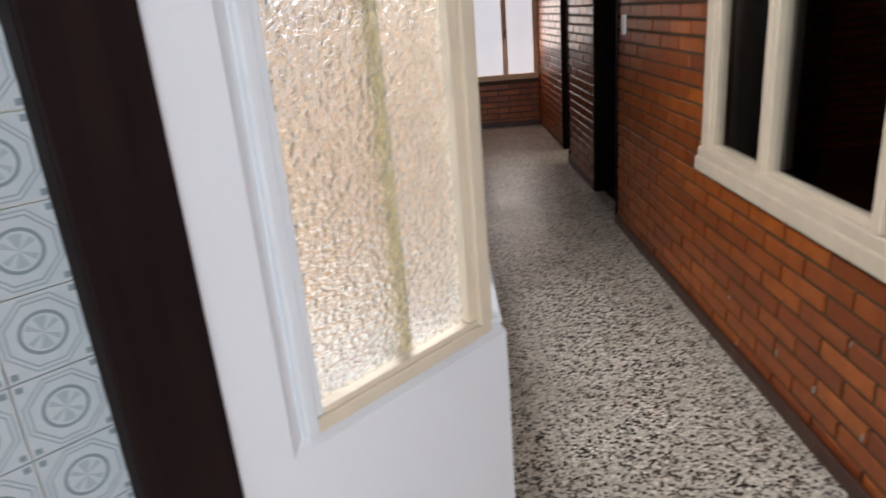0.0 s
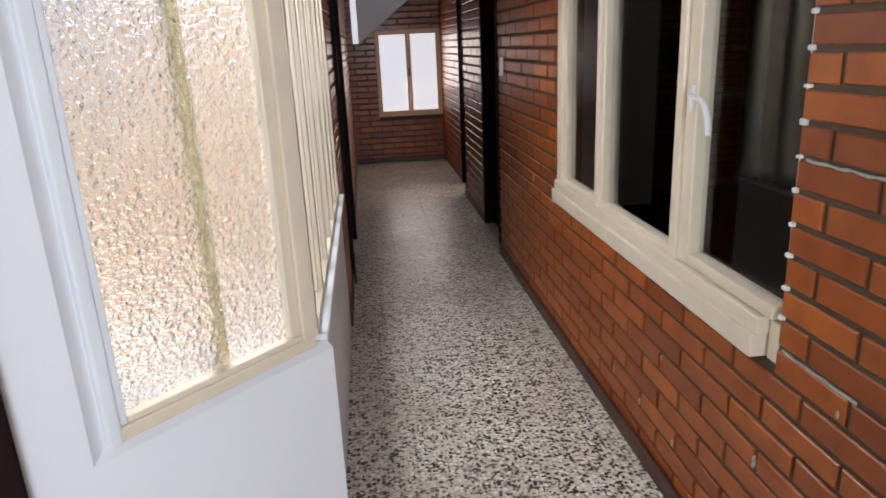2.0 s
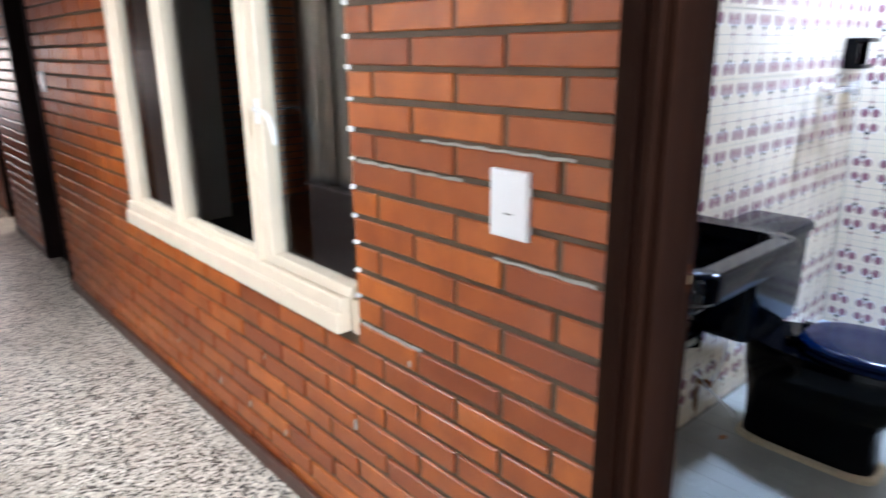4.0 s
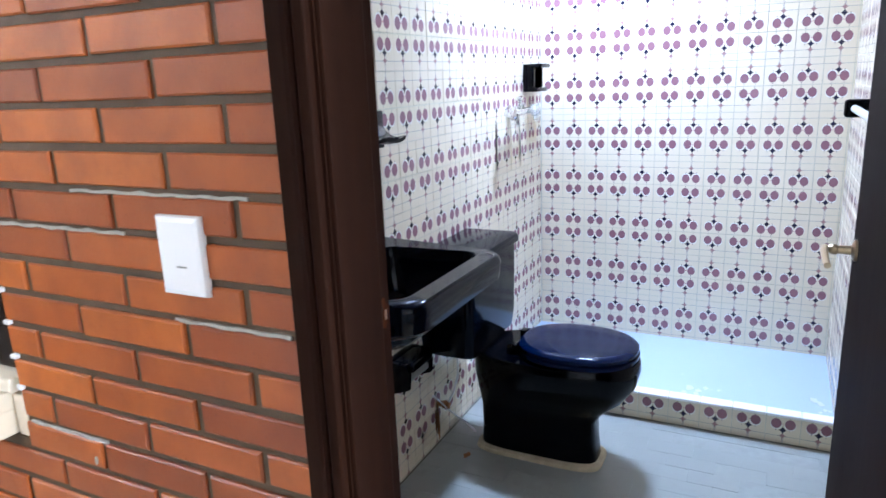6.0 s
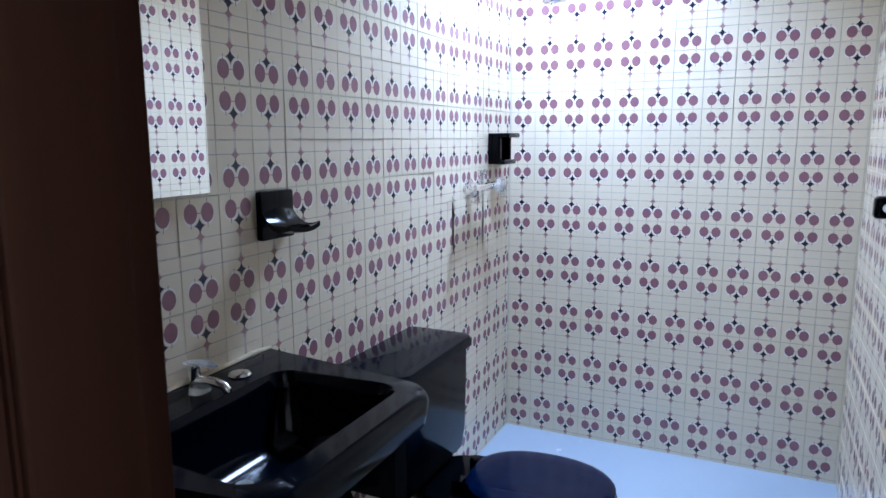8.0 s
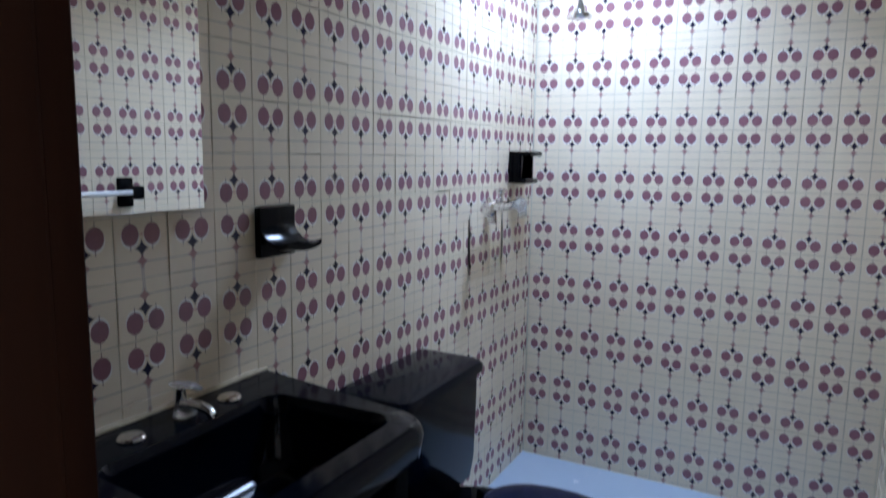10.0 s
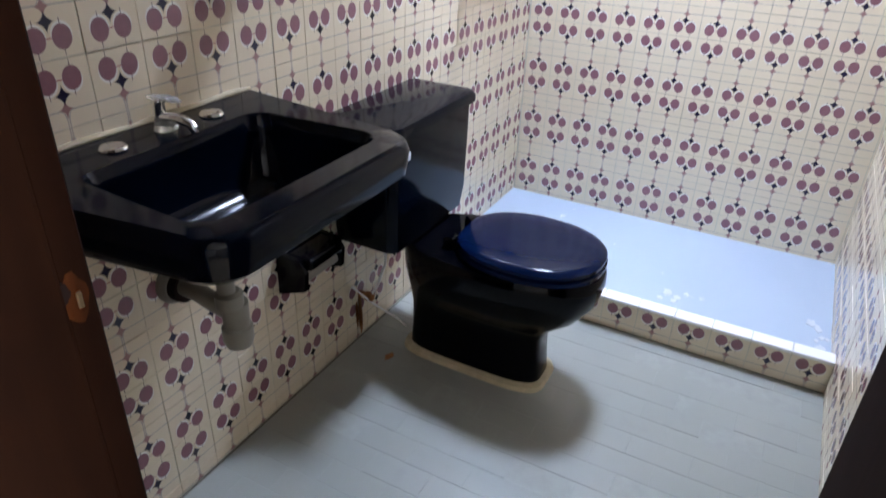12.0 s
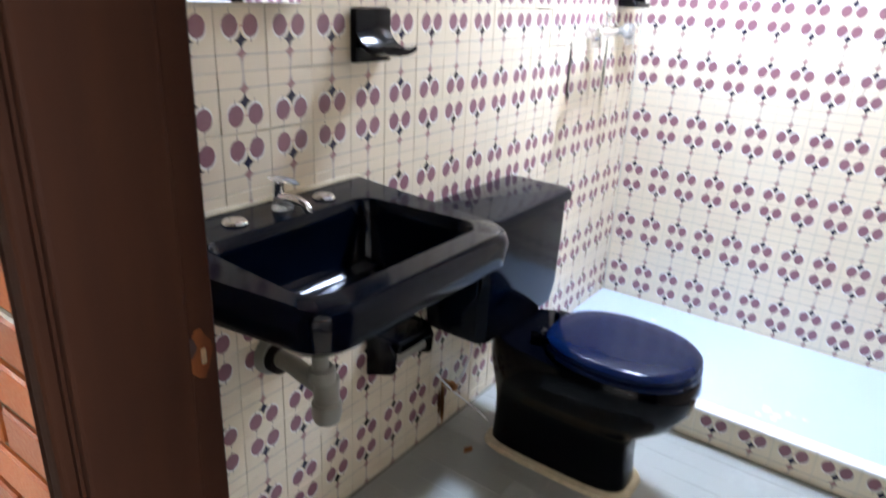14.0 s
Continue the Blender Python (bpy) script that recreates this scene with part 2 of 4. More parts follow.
def make_floor_paint():
    n = Nodes("grey_floor_paint")
    pos = n.t.nodes.new("ShaderNodeNewGeometry").outputs["Position"]
    broad, mid, fine = n.noise(2.6, 4, pos), n.noise(14, 5, pos), n.noise(120, 3, pos)
    each = n.t.nodes.new("ShaderNodeObjectInfo").outputs["Random"]
    c = n.mix(n.math("ADD", n.math("MULTIPLY", broad, 0.85), n.math("MULTIPLY", each, 0.15)), (0.235, 0.240, 0.215), (0.295, 0.300, 0.27))
    c = n.mix(n.ramp(mid, [(0.62, (0, 0, 0)), (0.8, (0.35, 0.35, 0.35))]), c, (0.20, 0.20, 0.185))
    n.bump(n.math("ADD", mid, n.math("MULTIPLY", fine, 0.3)), 0.15, 0.003)
    return n.done(c, n.math("ADD", n.math("MULTIPLY", mid, 0.25), 0.22))


def make_glow(name, colour, strength):
    n = Nodes(name)
    return n.done(colour, 0.5, Emission_Color=(*colour, 1), Emission_Strength=strength)


M = {
    "brick": make_brick(),
    "mortar": paint("mortar", (0.088, 0.055, 0.026), 0.6, 0.2, 20, 0.5),
    "terrazzo": make_terrazzo(),
    "white": paint("white_wall_paint", (0.80, 0.81, 0.83), 0.4, 0.02, 3, 0.05),
    "ceiling": paint("ceiling_paint", (0.78, 0.77, 0.76), 0.7, 0.03, 2, 0.1),
    "cream": paint("cream_gloss_paint", (0.76, 0.65, 0.49), 0.32, 0.07, 9, 0.2),
    "cream_far": paint("ochre_gloss_paint", (0.72, 0.50, 0.30), 0.35, 0.07, 9, 0.2),
    "white_gloss": paint("white_gloss_paint", (0.76, 0.78, 0.80), 0.3, 0.04, 9, 0.1),
    "frame": make_wood("brown_door_paint", (0.0095, 0.0028, 0.0012), (0.0155, 0.0050, 0.0020), 0.6),
    "dark": make_wood("dark_stained_wood", (0.010, 0.006, 0.006), (0.018, 0.010, 0.009), 0.5),
    "chipped": make_wood("chipped_wood", (0.022, 0.006, 0.002), (0.085, 0.025, 0.007), 0.7),
    "skirting": paint("dark_red_skirting", (0.075, 0.026, 0.014), 0.4, 0.15, 12, 0.2),
    "tile": make_cherry_tile(),
    "ring_tile": make_octagon_tile(),
    "grout": paint("grout", (0.60, 0.56, 0.45), 0.8, 0.2, 30, 0.3),
    "navy": make_ceramic("navy_ceramic", (0.0006, 0.0018, 0.0054)),
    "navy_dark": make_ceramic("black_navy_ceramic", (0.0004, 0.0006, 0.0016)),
    "seat": make_ceramic("navy_seat_plastic", (0.0010, 0.0055, 0.026), 0.10),
    "chrome": make_metal("chrome", (0.80, 0.80, 0.80), 0.05),
    "brass": make_metal("worn_brass", (0.55, 0.42, 0.26), 0.25),
    "steel": make_metal("worn_steel", (0.42, 0.38, 0.33), 0.35),
    "acrylic": Nodes("clear_acrylic").done((0.93, 0.95, 0.95), 0.08, Transmission_Weight=0.85, IOR=1.45),
    "pvc": paint("grey_pvc", (0.22, 0.21, 0.175), 0.4, 0.08, 20, 0.05),
    "plastic": paint("white_plastic", (0.80, 0.79, 0.77), 0.35, 0.02, 10, 0.02),
    "caulk": paint("yellowed_caulk", (0.52, 0.43, 0.28), 0.7, 0.2, 40, 0.5),
    "joint": paint("floor_joint", (0.30, 0.305, 0.275), 0.7, 0.1, 30, 0.2),
    "grime": paint("grime", (0.13, 0.11, 0.08), 0.7, 0.3, 40, 0.4),
    "worn": paint("worn_paint", (0.56, 0.59, 0.62), 0.6, 0.06, 40, 0.2),
    "rust": paint("rust", (0.30, 0.11, 0.02), 0.8, 0.3, 50, 0.5),
    "shower_floor": make_shower_floor(),
    "floor_paint": make_floor_paint(),
    "tex_glass": make_textured_glass(),
    "glass": make_glass(),
    "frosted": make_glow("bright_frosted_pane", (0.86, 0.86, 0.90), 0.72),
    "mirror": make_metal("mirror_silver", (0.86, 0.88, 0.88), 0.0),
    "tan": paint("tan_outdoor_render", (0.62, 0.43, 0.28), 0.85, 0.1, 5, 0.3),
    "court": paint("pale_courtyard_paving", (0.72, 0.71, 0.68), 0.8, 0.1, 5, 0.3),
    # Curtain brown taken almost to black in place of the room's shade.
    "curtain": paint("shade_darkened_cloth", (0.006, 0.0040, 0.0026), 0.9, 0.1, 30, 0.2),
    # Plaster darkened: the unlit room's shade is put into this colour.
    "room_wall": paint("shade_darkened_plaster", (0.05, 0.044, 0.038), 0.7, 0.08, 3, 0.1),
    "cupboard": paint("pale_cupboard_paint", (0.42, 0.37, 0.31), 0.5, 0.06, 4, 0.1),
    "lime": paint("lime_smear", (0.42, 0.39, 0.33), 0.8, 0.2, 60, 0.4),
    "pale": paint("pale_grey_render", (0.56, 0.53, 0.50), 0.85, 0.08, 5, 0.3),
    "bar": paint("ochre_bar_paint", (0.40, 0.31, 0.14), 0.5, 0.12, 12, 0.2),
    "leaf": paint("leaf_green", (0.07, 0.16, 0.02), 0.5, 0.15, 40, 0.1),
    "lamp_glow": make_glow("lamp_diffuser", (0.80, 0.92, 1.0), 10.0),
}
M["mirror"].node_tree.nodes["Principled BSDF"].inputs["Roughness"].default_value = 0.0
for link in list(M["mirror"].node_tree.nodes["Principled BSDF"].inputs["Roughness"].links):
    M["mirror"].node_tree.links.remove(link)

# ---------------------------------------------------------------- mesh helpers


def mesh_of(name, bm, mat, smooth=False):
    me = bpy.data.meshes.new(name)
    bmesh.ops.recalc_face_normals(bm, faces=bm.faces[:])
    bm.to_mesh(me)
    bm.free()
    me.materials.append(M[mat])
    if smooth:
        for p in me.polygons:
            p.use_smooth = True
    return me


def part(name, bm, mat, parent=None, label="", smooth=False):
    ob = new(name, mesh_of(name, bm, mat, smooth))
    ob.parent = parent
    if label:
        ob["label"] = label
    return ob


def thing(name, label, category, at=(0, 0, 0), group="", kind=""):
    ob = new(name)
    ob.location = at
    ob.empty_display_size = 0.05
    bpy.context.view_layer.update()
    return tagged(ob, label, category, group, kind)


def box(x0, x1, y0, y1, z0, z1, bevel=0.0, seg=2, bm=None):
    bm2 = bmesh.new()
    bmesh.ops.create_cube(bm2, size=1)
    for v in bm2.verts:
        v.co = Vector(((x0 + x1) / 2 + v.co.x * (x1 - x0), (y0 + y1) / 2 + v.co.y * (y1 - y0), (z0 + z1) / 2 + v.co.z * (z1 - z0)))
    if bevel:
        bmesh.ops.bevel(bm2, geom=bm2.edges[:], offset=bevel, segments=seg, profile=0.6, affect="EDGES")
    return merge(bm, bm2)


def merge(bm, extra):
    if bm is None:
        return extra
    me = bpy.data.meshes.new("joined")
    extra.to_mesh(me)
    extra.free()
    bm.from_mesh(me)
    bpy.data.meshes.remove(me)
    return bm


def moved(bm, m):
    bmesh.ops.transform(bm, matrix=m, verts=bm.verts[:])
    return bm


def loft(rings, cap=True, bm=None):
    """Skin over closed rings with the same number of points."""
    b = bmesh.new()
    rows = [[b.verts.new(p) for p in r] for r in rings]
    k = len(rows[0])
    for r0, r1 in zip(rows, rows[1:]):
        for i in range(k):
            b.faces.new((r0[i], r0[(i + 1) % k], r1[(i + 1) % k], r1[i]))
    if cap:
        b.faces.new(rows[0][::-1])
        b.faces.new(rows[-1])
    return merge(bm, b)


def lathe(profile, centre=(0, 0, 0), seg=24, axis="Z", bm=None):
    """Turn (radius, height) pairs about an axis through centre."""
    rings = [[(r * math.cos(2 * math.pi * i / seg), r * math.sin(2 * math.pi * i / seg), h) for i in range(seg)] for r, h in profile]
    b = loft(rings)
    turn = {"Z": pose(0, 0, 0), "Y": pose(0, 0, 0, 90), "X": pose(0, 0, 0, 0, 90), "-Y": pose(0, 0, 0, -90)}[axis]
    return merge(bm, moved(b, Matrix.Translation(centre) @ turn))


def tube(points, radius, seg=12, bm=None):
    """A round pipe along points, with rounded bends left to the points."""
    pts = [Vector(p) for p in points]
    rings = []
    up = Vector((0.3, 0.2, 1)).normalized()
    for i, p in enumerate(pts):
        d = (pts[min(i + 1, len(pts) - 1)] - pts[max(i - 1, 0)]).normalized()
        a = d.cross(up).normalized()
        c = d.cross(a).normalized()
        r = radius[i] if isinstance(radius, (list, tuple)) else radius
        rings.append([p + r * (a * math.cos(2 * math.pi * k / seg) + c * math.sin(2 * math.pi * k / seg)) for k in range(seg)])
    return loft(rings, True, bm)


def super_ring(cx, cy, a, b, z, power=2.6, seg=40, flat_back=None):
    """A rounded-rectangle or egg ring; flat_back cuts it at a y."""
    out = []
    for i in range(seg):
        t = 2 * math.pi * i / seg
        c, s = math.cos(t), math.sin(t)
        x = cx + a * math.copysign(abs(c) ** (2 / power), c)
        y = cy + b * math.copysign(abs(s) ** (2 / power), s)
        if flat_back is not None:
            y = min(y, flat_back)
        out.append((x, y, z))
    return out


def wall_boxes(name, boxes, mat, label="", parent=None):
    bm = None
    for b in boxes:
        bm = box(*b, bm=bm)
    ob = part(name, bm, mat, parent)
    if parent is None:
        tagged(ob, label, "wall", kind="structure")
    return ob


# ---------------------------------------------------------------- brickwork
COURSE, BRICK, JOINT, PROUD = 0.0756, 0.276, 0.0145, 0.007
brick_meshes = {}


def brick_points(length, h=COURSE - JOINT, d=PROUD + 0.02):
    c = 0.0035
    f = [(c, 0, c), (length - c, 0, c), (length - c, 0, h - c), (c, 0, h - c)]
    m = [(0, c, 0), (length, c, 0), (length, c, h), (0, c, h)]
    k = [(0, d, 0), (length, d, 0), (length, d, h), (0, d, h)]
    faces = [(0, 1, 2, 3)]
    for o in (0, 4):
        for i in range(4):
            faces.append((o + 4 + i, o + 4 + (i + 1) % 4, o + (i + 1) % 4, o + i))
    return f + m + k, faces


def brick_mesh(length):
    key = round(length, 3)
    if key not in brick_meshes:
        me = bpy.data.meshes.new("brick")
        me.from_pydata(*((lambda v, f: (v, [], f))(*brick_points(key))))
        me.materials.append(M["brick"])
        brick_meshes[key] = me
    return brick_meshes[key]


def courses(parent, place, length, height, holes, near, shift=0.0, base=0.0):
    """Running-bond bricks on a face. place: pose whose x runs along the wall and -y faces out. holes: (s0, s1, z0, z1) openings.
    near(s, z): whether a brick is a piece of its own."""
    rng = random.Random(7)
    rest_v, rest_f = [], []
    pitch = BRICK + JOINT
    row = 0
    z = base
    while z + COURSE - JOINT <= height:
        zc = z + (COURSE - JOINT) / 2
        solid = [(0.0, length)]
        for s0, s1, z0, z1 in holes:
            if z0 < zc < z1:
                solid = [q for a, b in solid for q in ((a, min(b, s0)), (max(a, s1), b)) if q[1] - q[0] > 0.03]
        for a, b in solid:
            s = -2 * pitch + (0.0 if row % 2 else pitch / 2) + shift
            while s < b:
                s0, s1 = max(s, a), min(s + BRICK, b)
                if s1 - s0 > 0.025:
                    out = rng.uniform(-0.0025, 0.0015)
                    if near((s0 + s1) / 2, zc):
                        ob = new("brick", brick_mesh(s1 - s0))
                        ob.parent = parent
                        ob.matrix_world = place @ Matrix.Translation((s0, -PROUD + out, z + rng.uniform(-0.0015, 0.0015))) @ pose(0, 0, 0, 0, rng.uniform(-0.25, 0.25), 0)
                    else:
                        v, f = brick_points(s1 - s0)
                        o = len(rest_v)
                        rest_v += [tuple(place @ Vector((x + s0, y - PROUD + out, q + z))) for x, y, q in v]
                        rest_f += [tuple(i + o for i in q) for q in f]
                s += pitch
        z += COURSE
        row += 1
    if rest_v:
        me = bpy.data.meshes.new("brick_courses")
        me.from_pydata(rest_v, [], rest_f)
        me.materials.append(M["brick"])
        ob = new("brick_courses", me)
        ob.parent = parent
        tagged(ob, "courses of red-brown glazed brick", kind="stuff")


# ---------------------------------------------------------------- tiles
def tile_points(w, h, d=0.003):
    c = 0.0014
    f = [(c, 0, c), (w - c, 0, c), (w - c, 0, h - c), (c, 0, h - c)]
    k = [(0.0008, d, 0.0008), (w - 0.0008, d, 0.0008), (w - 0.0008, d, h - 0.0008), (0.0008, d, h - 0.0008)]
    faces = [(0, 1, 2, 3)] + [(4 + i, 4 + (i + 1) % 4, (i + 1) % 4, i) for i in range(4)]
    return f + k, faces


def tile_data(name, items, mat, full=(0.11, 0.109)):
    """items: (pose, width, height, flip, u0, v0) of tiles; a mesh with a UV square on each."""
    vs, fs, uvs = [], [], []
    for m, w, h, flip, u0, v0 in items:
        p, f = tile_points(w, h)
        o = len(vs)
        vs += [tuple(m @ Vector(q)) for q in p]
        for face in f:
            fs.append(tuple(i + o for i in face))
            for i in face:
                u, v = p[i][0] / full[0] + u0, p[i][2] / full[1] + v0
                uvs.append((u, 1 - v if flip else v))
    me = bpy.data.meshes.new(name)
    me.from_pydata(vs, [], fs)
    layer = me.uv_layers.new(name="UVMap")
    layer.data.foreach_set("uv", [c for q in uvs for c in q])
    me.materials.append(M[mat])
    return me


def tiling(parent, place, length, z_from, z_to, joint, near, holes=(), mat="tile", tw=0.11, th=0.109, first=0.0):
    """Tiles on a face. joint: height of a joint at which two rows of discs meet. near(s, z): own pieces."""
    shared, rest = {}, []
    rng = random.Random(3)
    k0 = math.floor((z_from - joint) / th)
    k = k0
    while joint + k * th < z_to - 0.004:
        z0, z1 = max(joint + k * th, z_from), min(joint + (k + 1) * th, z_to)
        v0 = (z0 - joint - k * th) / th
        flip = k % 2 == 0
        s = first
        while s < length - 0.004:
            s0, s1 = max(s, 0), min(s + tw, length)
            u0 = (s0 - s) / tw
            sc, zc = (s0 + s1) / 2, (z0 + z1) / 2
            if s1 - s0 > 0.004 and z1 - z0 > 0.004 and not any(a < sc < b and c < zc < d for a, b, c, d in holes):
                key = (round(s1 - s0, 3), round(z1 - z0, 3), flip, round(u0, 2), round(v0, 2))
                m = place @ Matrix.Translation((s0, rng.uniform(-0.0008, 0.0008), z0)) @ pose(0, 0, 0, rng.uniform(-0.25, 0.25), 0, rng.uniform(-0.25, 0.25))
                if near(sc, zc):
                    if key not in shared:
                        shared[key] = tile_data("tile", [(Matrix(), s1 - s0, z1 - z0, flip, u0, v0)], mat, (tw, th))
                    ob = new("tile", shared[key])
                    ob.parent = parent
                    ob.matrix_world = m
                else:
                    rest.append((m, s1 - s0, z1 - z0, flip, u0, v0))
            s += tw
        k += 1
    if rest:
        ob = new("tile_field", tile_data("tile_field", rest, mat, (tw, th)))
        ob.parent = parent
        tagged(ob, "field of glazed patterned wall tiles", kind="stuff")


# ---------------------------------------------------------------- the structure
XR, XL, YF = 1.20, 0.10, 9.0          # corridor: brick wall with the window, opposite wall, far wall
YB, XB, YC = 0.79, 3.563, -0.502      # bathroom: wall with the basin, shower wall, wall opposite the basin
ZB, ZS = 0.205, 0.255                 # bathroom floor, shower floor
CEIL = 2.42
DX, DY = 0.495, 0.52                  # run of the slanting wall

# corridor floor of terrazzo slabs
floor = part("floor", box(-1.75, 4.5, -2.4, 9.15, -0.12, -0.012), "mortar")
tagged(floor, "speckled grey terrazzo corridor floor in large slabs", "floor", kind="structure")
SLAB = 0.335
for i in range(-8, 2):
    for j in range(-16, 19):
        x0, y0 = 0.748 + i * SLAB, 2.90 + j * SLAB
        if x0 < 1.3 and y0 < 9.0 and (x0 > -0.3 or y0 < 1.06 * (x0 + 1.2)):
            part("slab", box(max(x0, -1.75) + 0.0007, min(x0 + SLAB, 1.4) - 0.0007, max(y0, -2.4) + 0.0007, min(y0 + SLAB, 9.12) - 0.0007, -0.012, 0.0), "terrazzo", floor)

# brick wall with window and doorways
wall_boxes("wall_corridor", [
    (1.207, 1.27, 0.352, 0.41, 0, CEIL), (1.207, 1.32, 0.41, 1.215, 0, CEIL), (1.207, 1.32, 1.215, 3.07, 0, 0.737), (1.207, 1.32, 1.215, 3.07, 2.12, CEIL),
    (1.207, 1.32, 3.07, 4.58, 0, CEIL), (1.227, 1.34, 4.58, 5.5, 2.1, CEIL), (1.257, 1.37, 5.5, 6.6, 0, CEIL),
    (1.277, 1.39, 6.6, 7.3, 2.1, CEIL), (1.317, 1.43, 7.3, YF, 0, CEIL), (1.207, 1.32, -0.52, 0.352, 2.16, CEIL),
    (1.207, 1.32, -2.3, -0.52, 0, CEIL)], "mortar", "red-brown glazed brick corridor wall with a wide window")
wall_main = bpy.data.objects["wall_corridor"]
face = pose(1.207, 4.58, 0, 0, 0, -90)
courses(wall_main, face, 4.228, 2.4, [(4.58 - 3.07, 4.58 - 1.215, 0.738, 2.12)], lambda q, z: True, 0.138, 0.0425)
courses(wall_main, pose(1.257, 6.6, 0, 0, 0, -90), 1.1, 2.4, [], lambda q, z: True, 0.1, 0.041)
courses(wall_main, pose(1.317, YF, 0, 0, 0, -90), YF - 7.3, 2.4, [], lambda q, z: True, 0.05, 0.041)
courses(wall_main, pose(1.207, -0.52, 0, 0, 0, -90), 1.78, 2.4, [], lambda q, z: True, 0.05, 0.041)

wall_boxes("wall_left", [(-0.05, 0.093, 3.42, 4.15, 0, CEIL), (-0.05, 0.093, 5.3, YF, 0, CEIL), (-0.05, 0.093, 4.15, 5.3, 2.1, CEIL)], "mortar", "dark red glazed brick corridor wall beside the garden window")
wall_left = bpy.data.objects["wall_left"]
courses(wall_left, pose(0.093, 3.42, 0, 0, 0, 90), YF - 3.42, 2.4, [(0.73, 1.88, 0, 2.1)], lambda q, z: q < 2.2 and z < 1.8, 0.12, 0.041)

wall_boxes("wall_far", [(-0.05, 0.47, 9.007, 9.14, 0, CEIL + 0.5), (1.31, 1.45, 9.007, 9.14, 0, CEIL + 0.5), (0.47, 1.31, 9.007, 9.14, 0, 0.62), (0.47, 1.31, 9.007, 9.14, 1.7, CEIL + 0.5)], "mortar", "red-brown brick end wall of the corridor")
wall_far = bpy.data.objects["wall_far"]
courses(wall_far, pose(0.093, 9.007, 0, 0, 0, 0), 1.215, 2.9, [(0.367, 1.217, 0.60, 1.71)], lambda q, z: z < 1.85, 0.1, 0.041)

for name, b in (("baseboard_corridor", (1.182, 1.2, 0.42, 4.58, 0, 0.07)), ("baseboard_corridor_far", (1.232, 1.25, 5.5, 6.6, 0, 0.07)),
                ("baseboard_left", (0.1, 0.115, 3.42, 4.15, 0, 0.07)), ("baseboard_left_far", (0.1, 0.115, 5.3, 9.0, 0, 0.07)), ("baseboard_end", (0.12, 1.31, 8.985, 9.0, 0, 0.07))):
    tagged(part(name, box(*b, 0.004, 1), "skirting"), "dark red painted baseboard along the brick wall", "baseboard", kind="structure")

# white slanting wall under and beside the textured-glass window
slant = pose(-0.395, 1.0, 0, 0, 0, math.degrees(math.atan2(DY, DX)))
SL = math.hypot(DX, DY)
plaster = merge(box(-0.02, 0.112, 0, 0.13, 0, CEIL), merge(box(0.112, SL + 0.05, 0, 0.13, 0, 0.738), box(0.112, SL + 0.05, 0, 0.13, 2.17, CEIL)))
plaster = loft([[(0.112, 0.0, 0.738), (0.150, 0.024, 0.757), (0.150, 0.13, 0.757), (0.112, 0.13, 0.738)], [(0.112, 0.0, 2.17), (0.150, 0.024, 2.15), (0.150, 0.13, 2.15), (0.112, 0.13, 2.17)]], True, plaster)
plaster = loft([[(0.112, 0.0, 0.738), (0.150, 0.024, 0.757), (0.150, 0.13, 0.757), (0.112, 0.13, 0.738)], [(SL + 0.05, 0.0, 0.738), (SL + 0.05, 0.024, 0.757), (SL + 0.05, 0.13, 0.757), (SL + 0.05, 0.13, 0.738)]], True, plaster)
ob = part("wall_slant", plaster, "white")
ob.matrix_world = slant
tagged(ob, "smooth white painted wall below the slanting window", "wall", kind="structure")
ob = part("wall_parapet", box(-0.03, 0.1, 1.57, 3.42, 0, 0.755), "white")
tagged(ob, "low white wall under the side window", "wall", kind="structure")
tagged(part("lintel_side", box(-0.03, 0.1, 1.55, 3.42, 2.15, CEIL), "white"), "white lintel above the side window", "wall", kind="structure")
tagged(part("window_sill", box(-0.02, 0.125, 1.56, 3.4, 0.757, 0.775, 0.004, 1), "white_gloss"), "white painted window sill ledge", "sill", kind="structure")

# tiled wall and dark post beyond the slanting wall
wall_kitchen = part("wall_kitchen", moved(box(-1.7, -0.172, 0.012, 0.13, 0, CEIL), slant), "grout")
tagged(wall_kitchen, "wall of white tiles with blue-grey ring pattern", "wall", kind="structure")
tiling(wall_kitchen, slant @ pose(-1.7, 0.006, 0), 1.54, 0.0, 2.3, 0.03, lambda q, z: q > 0.9 and 0.4 < z < 2.1, mat="ring_tile", tw=0.118, th=0.118)
post = part("door_post", moved(box(-0.172, -0.021, -0.05, 0.13, 0, CEIL, 0.006), slant), "dark")
tagged(post, "dark stained wooden post at the end of the white wall", "post", kind="structure")

# walls that close the near end
wall_boxes("wall_back", [(-1.75, 0.5, -2.42, -2.3, 0, CEIL), (1.2, 1.32, -2.42, -2.3, 0, CEIL), (0.5, 1.2, -2.42, -2.3, 0, 1.0), (0.5, 1.2, -2.42, -2.3, 2.15, CEIL)], "white", "plain white wall with a window opening")
wall_boxes("wall_side", [(-1.87, -1.75, -2.42, 0.2, 0, CEIL)], "white", "plain white wall")

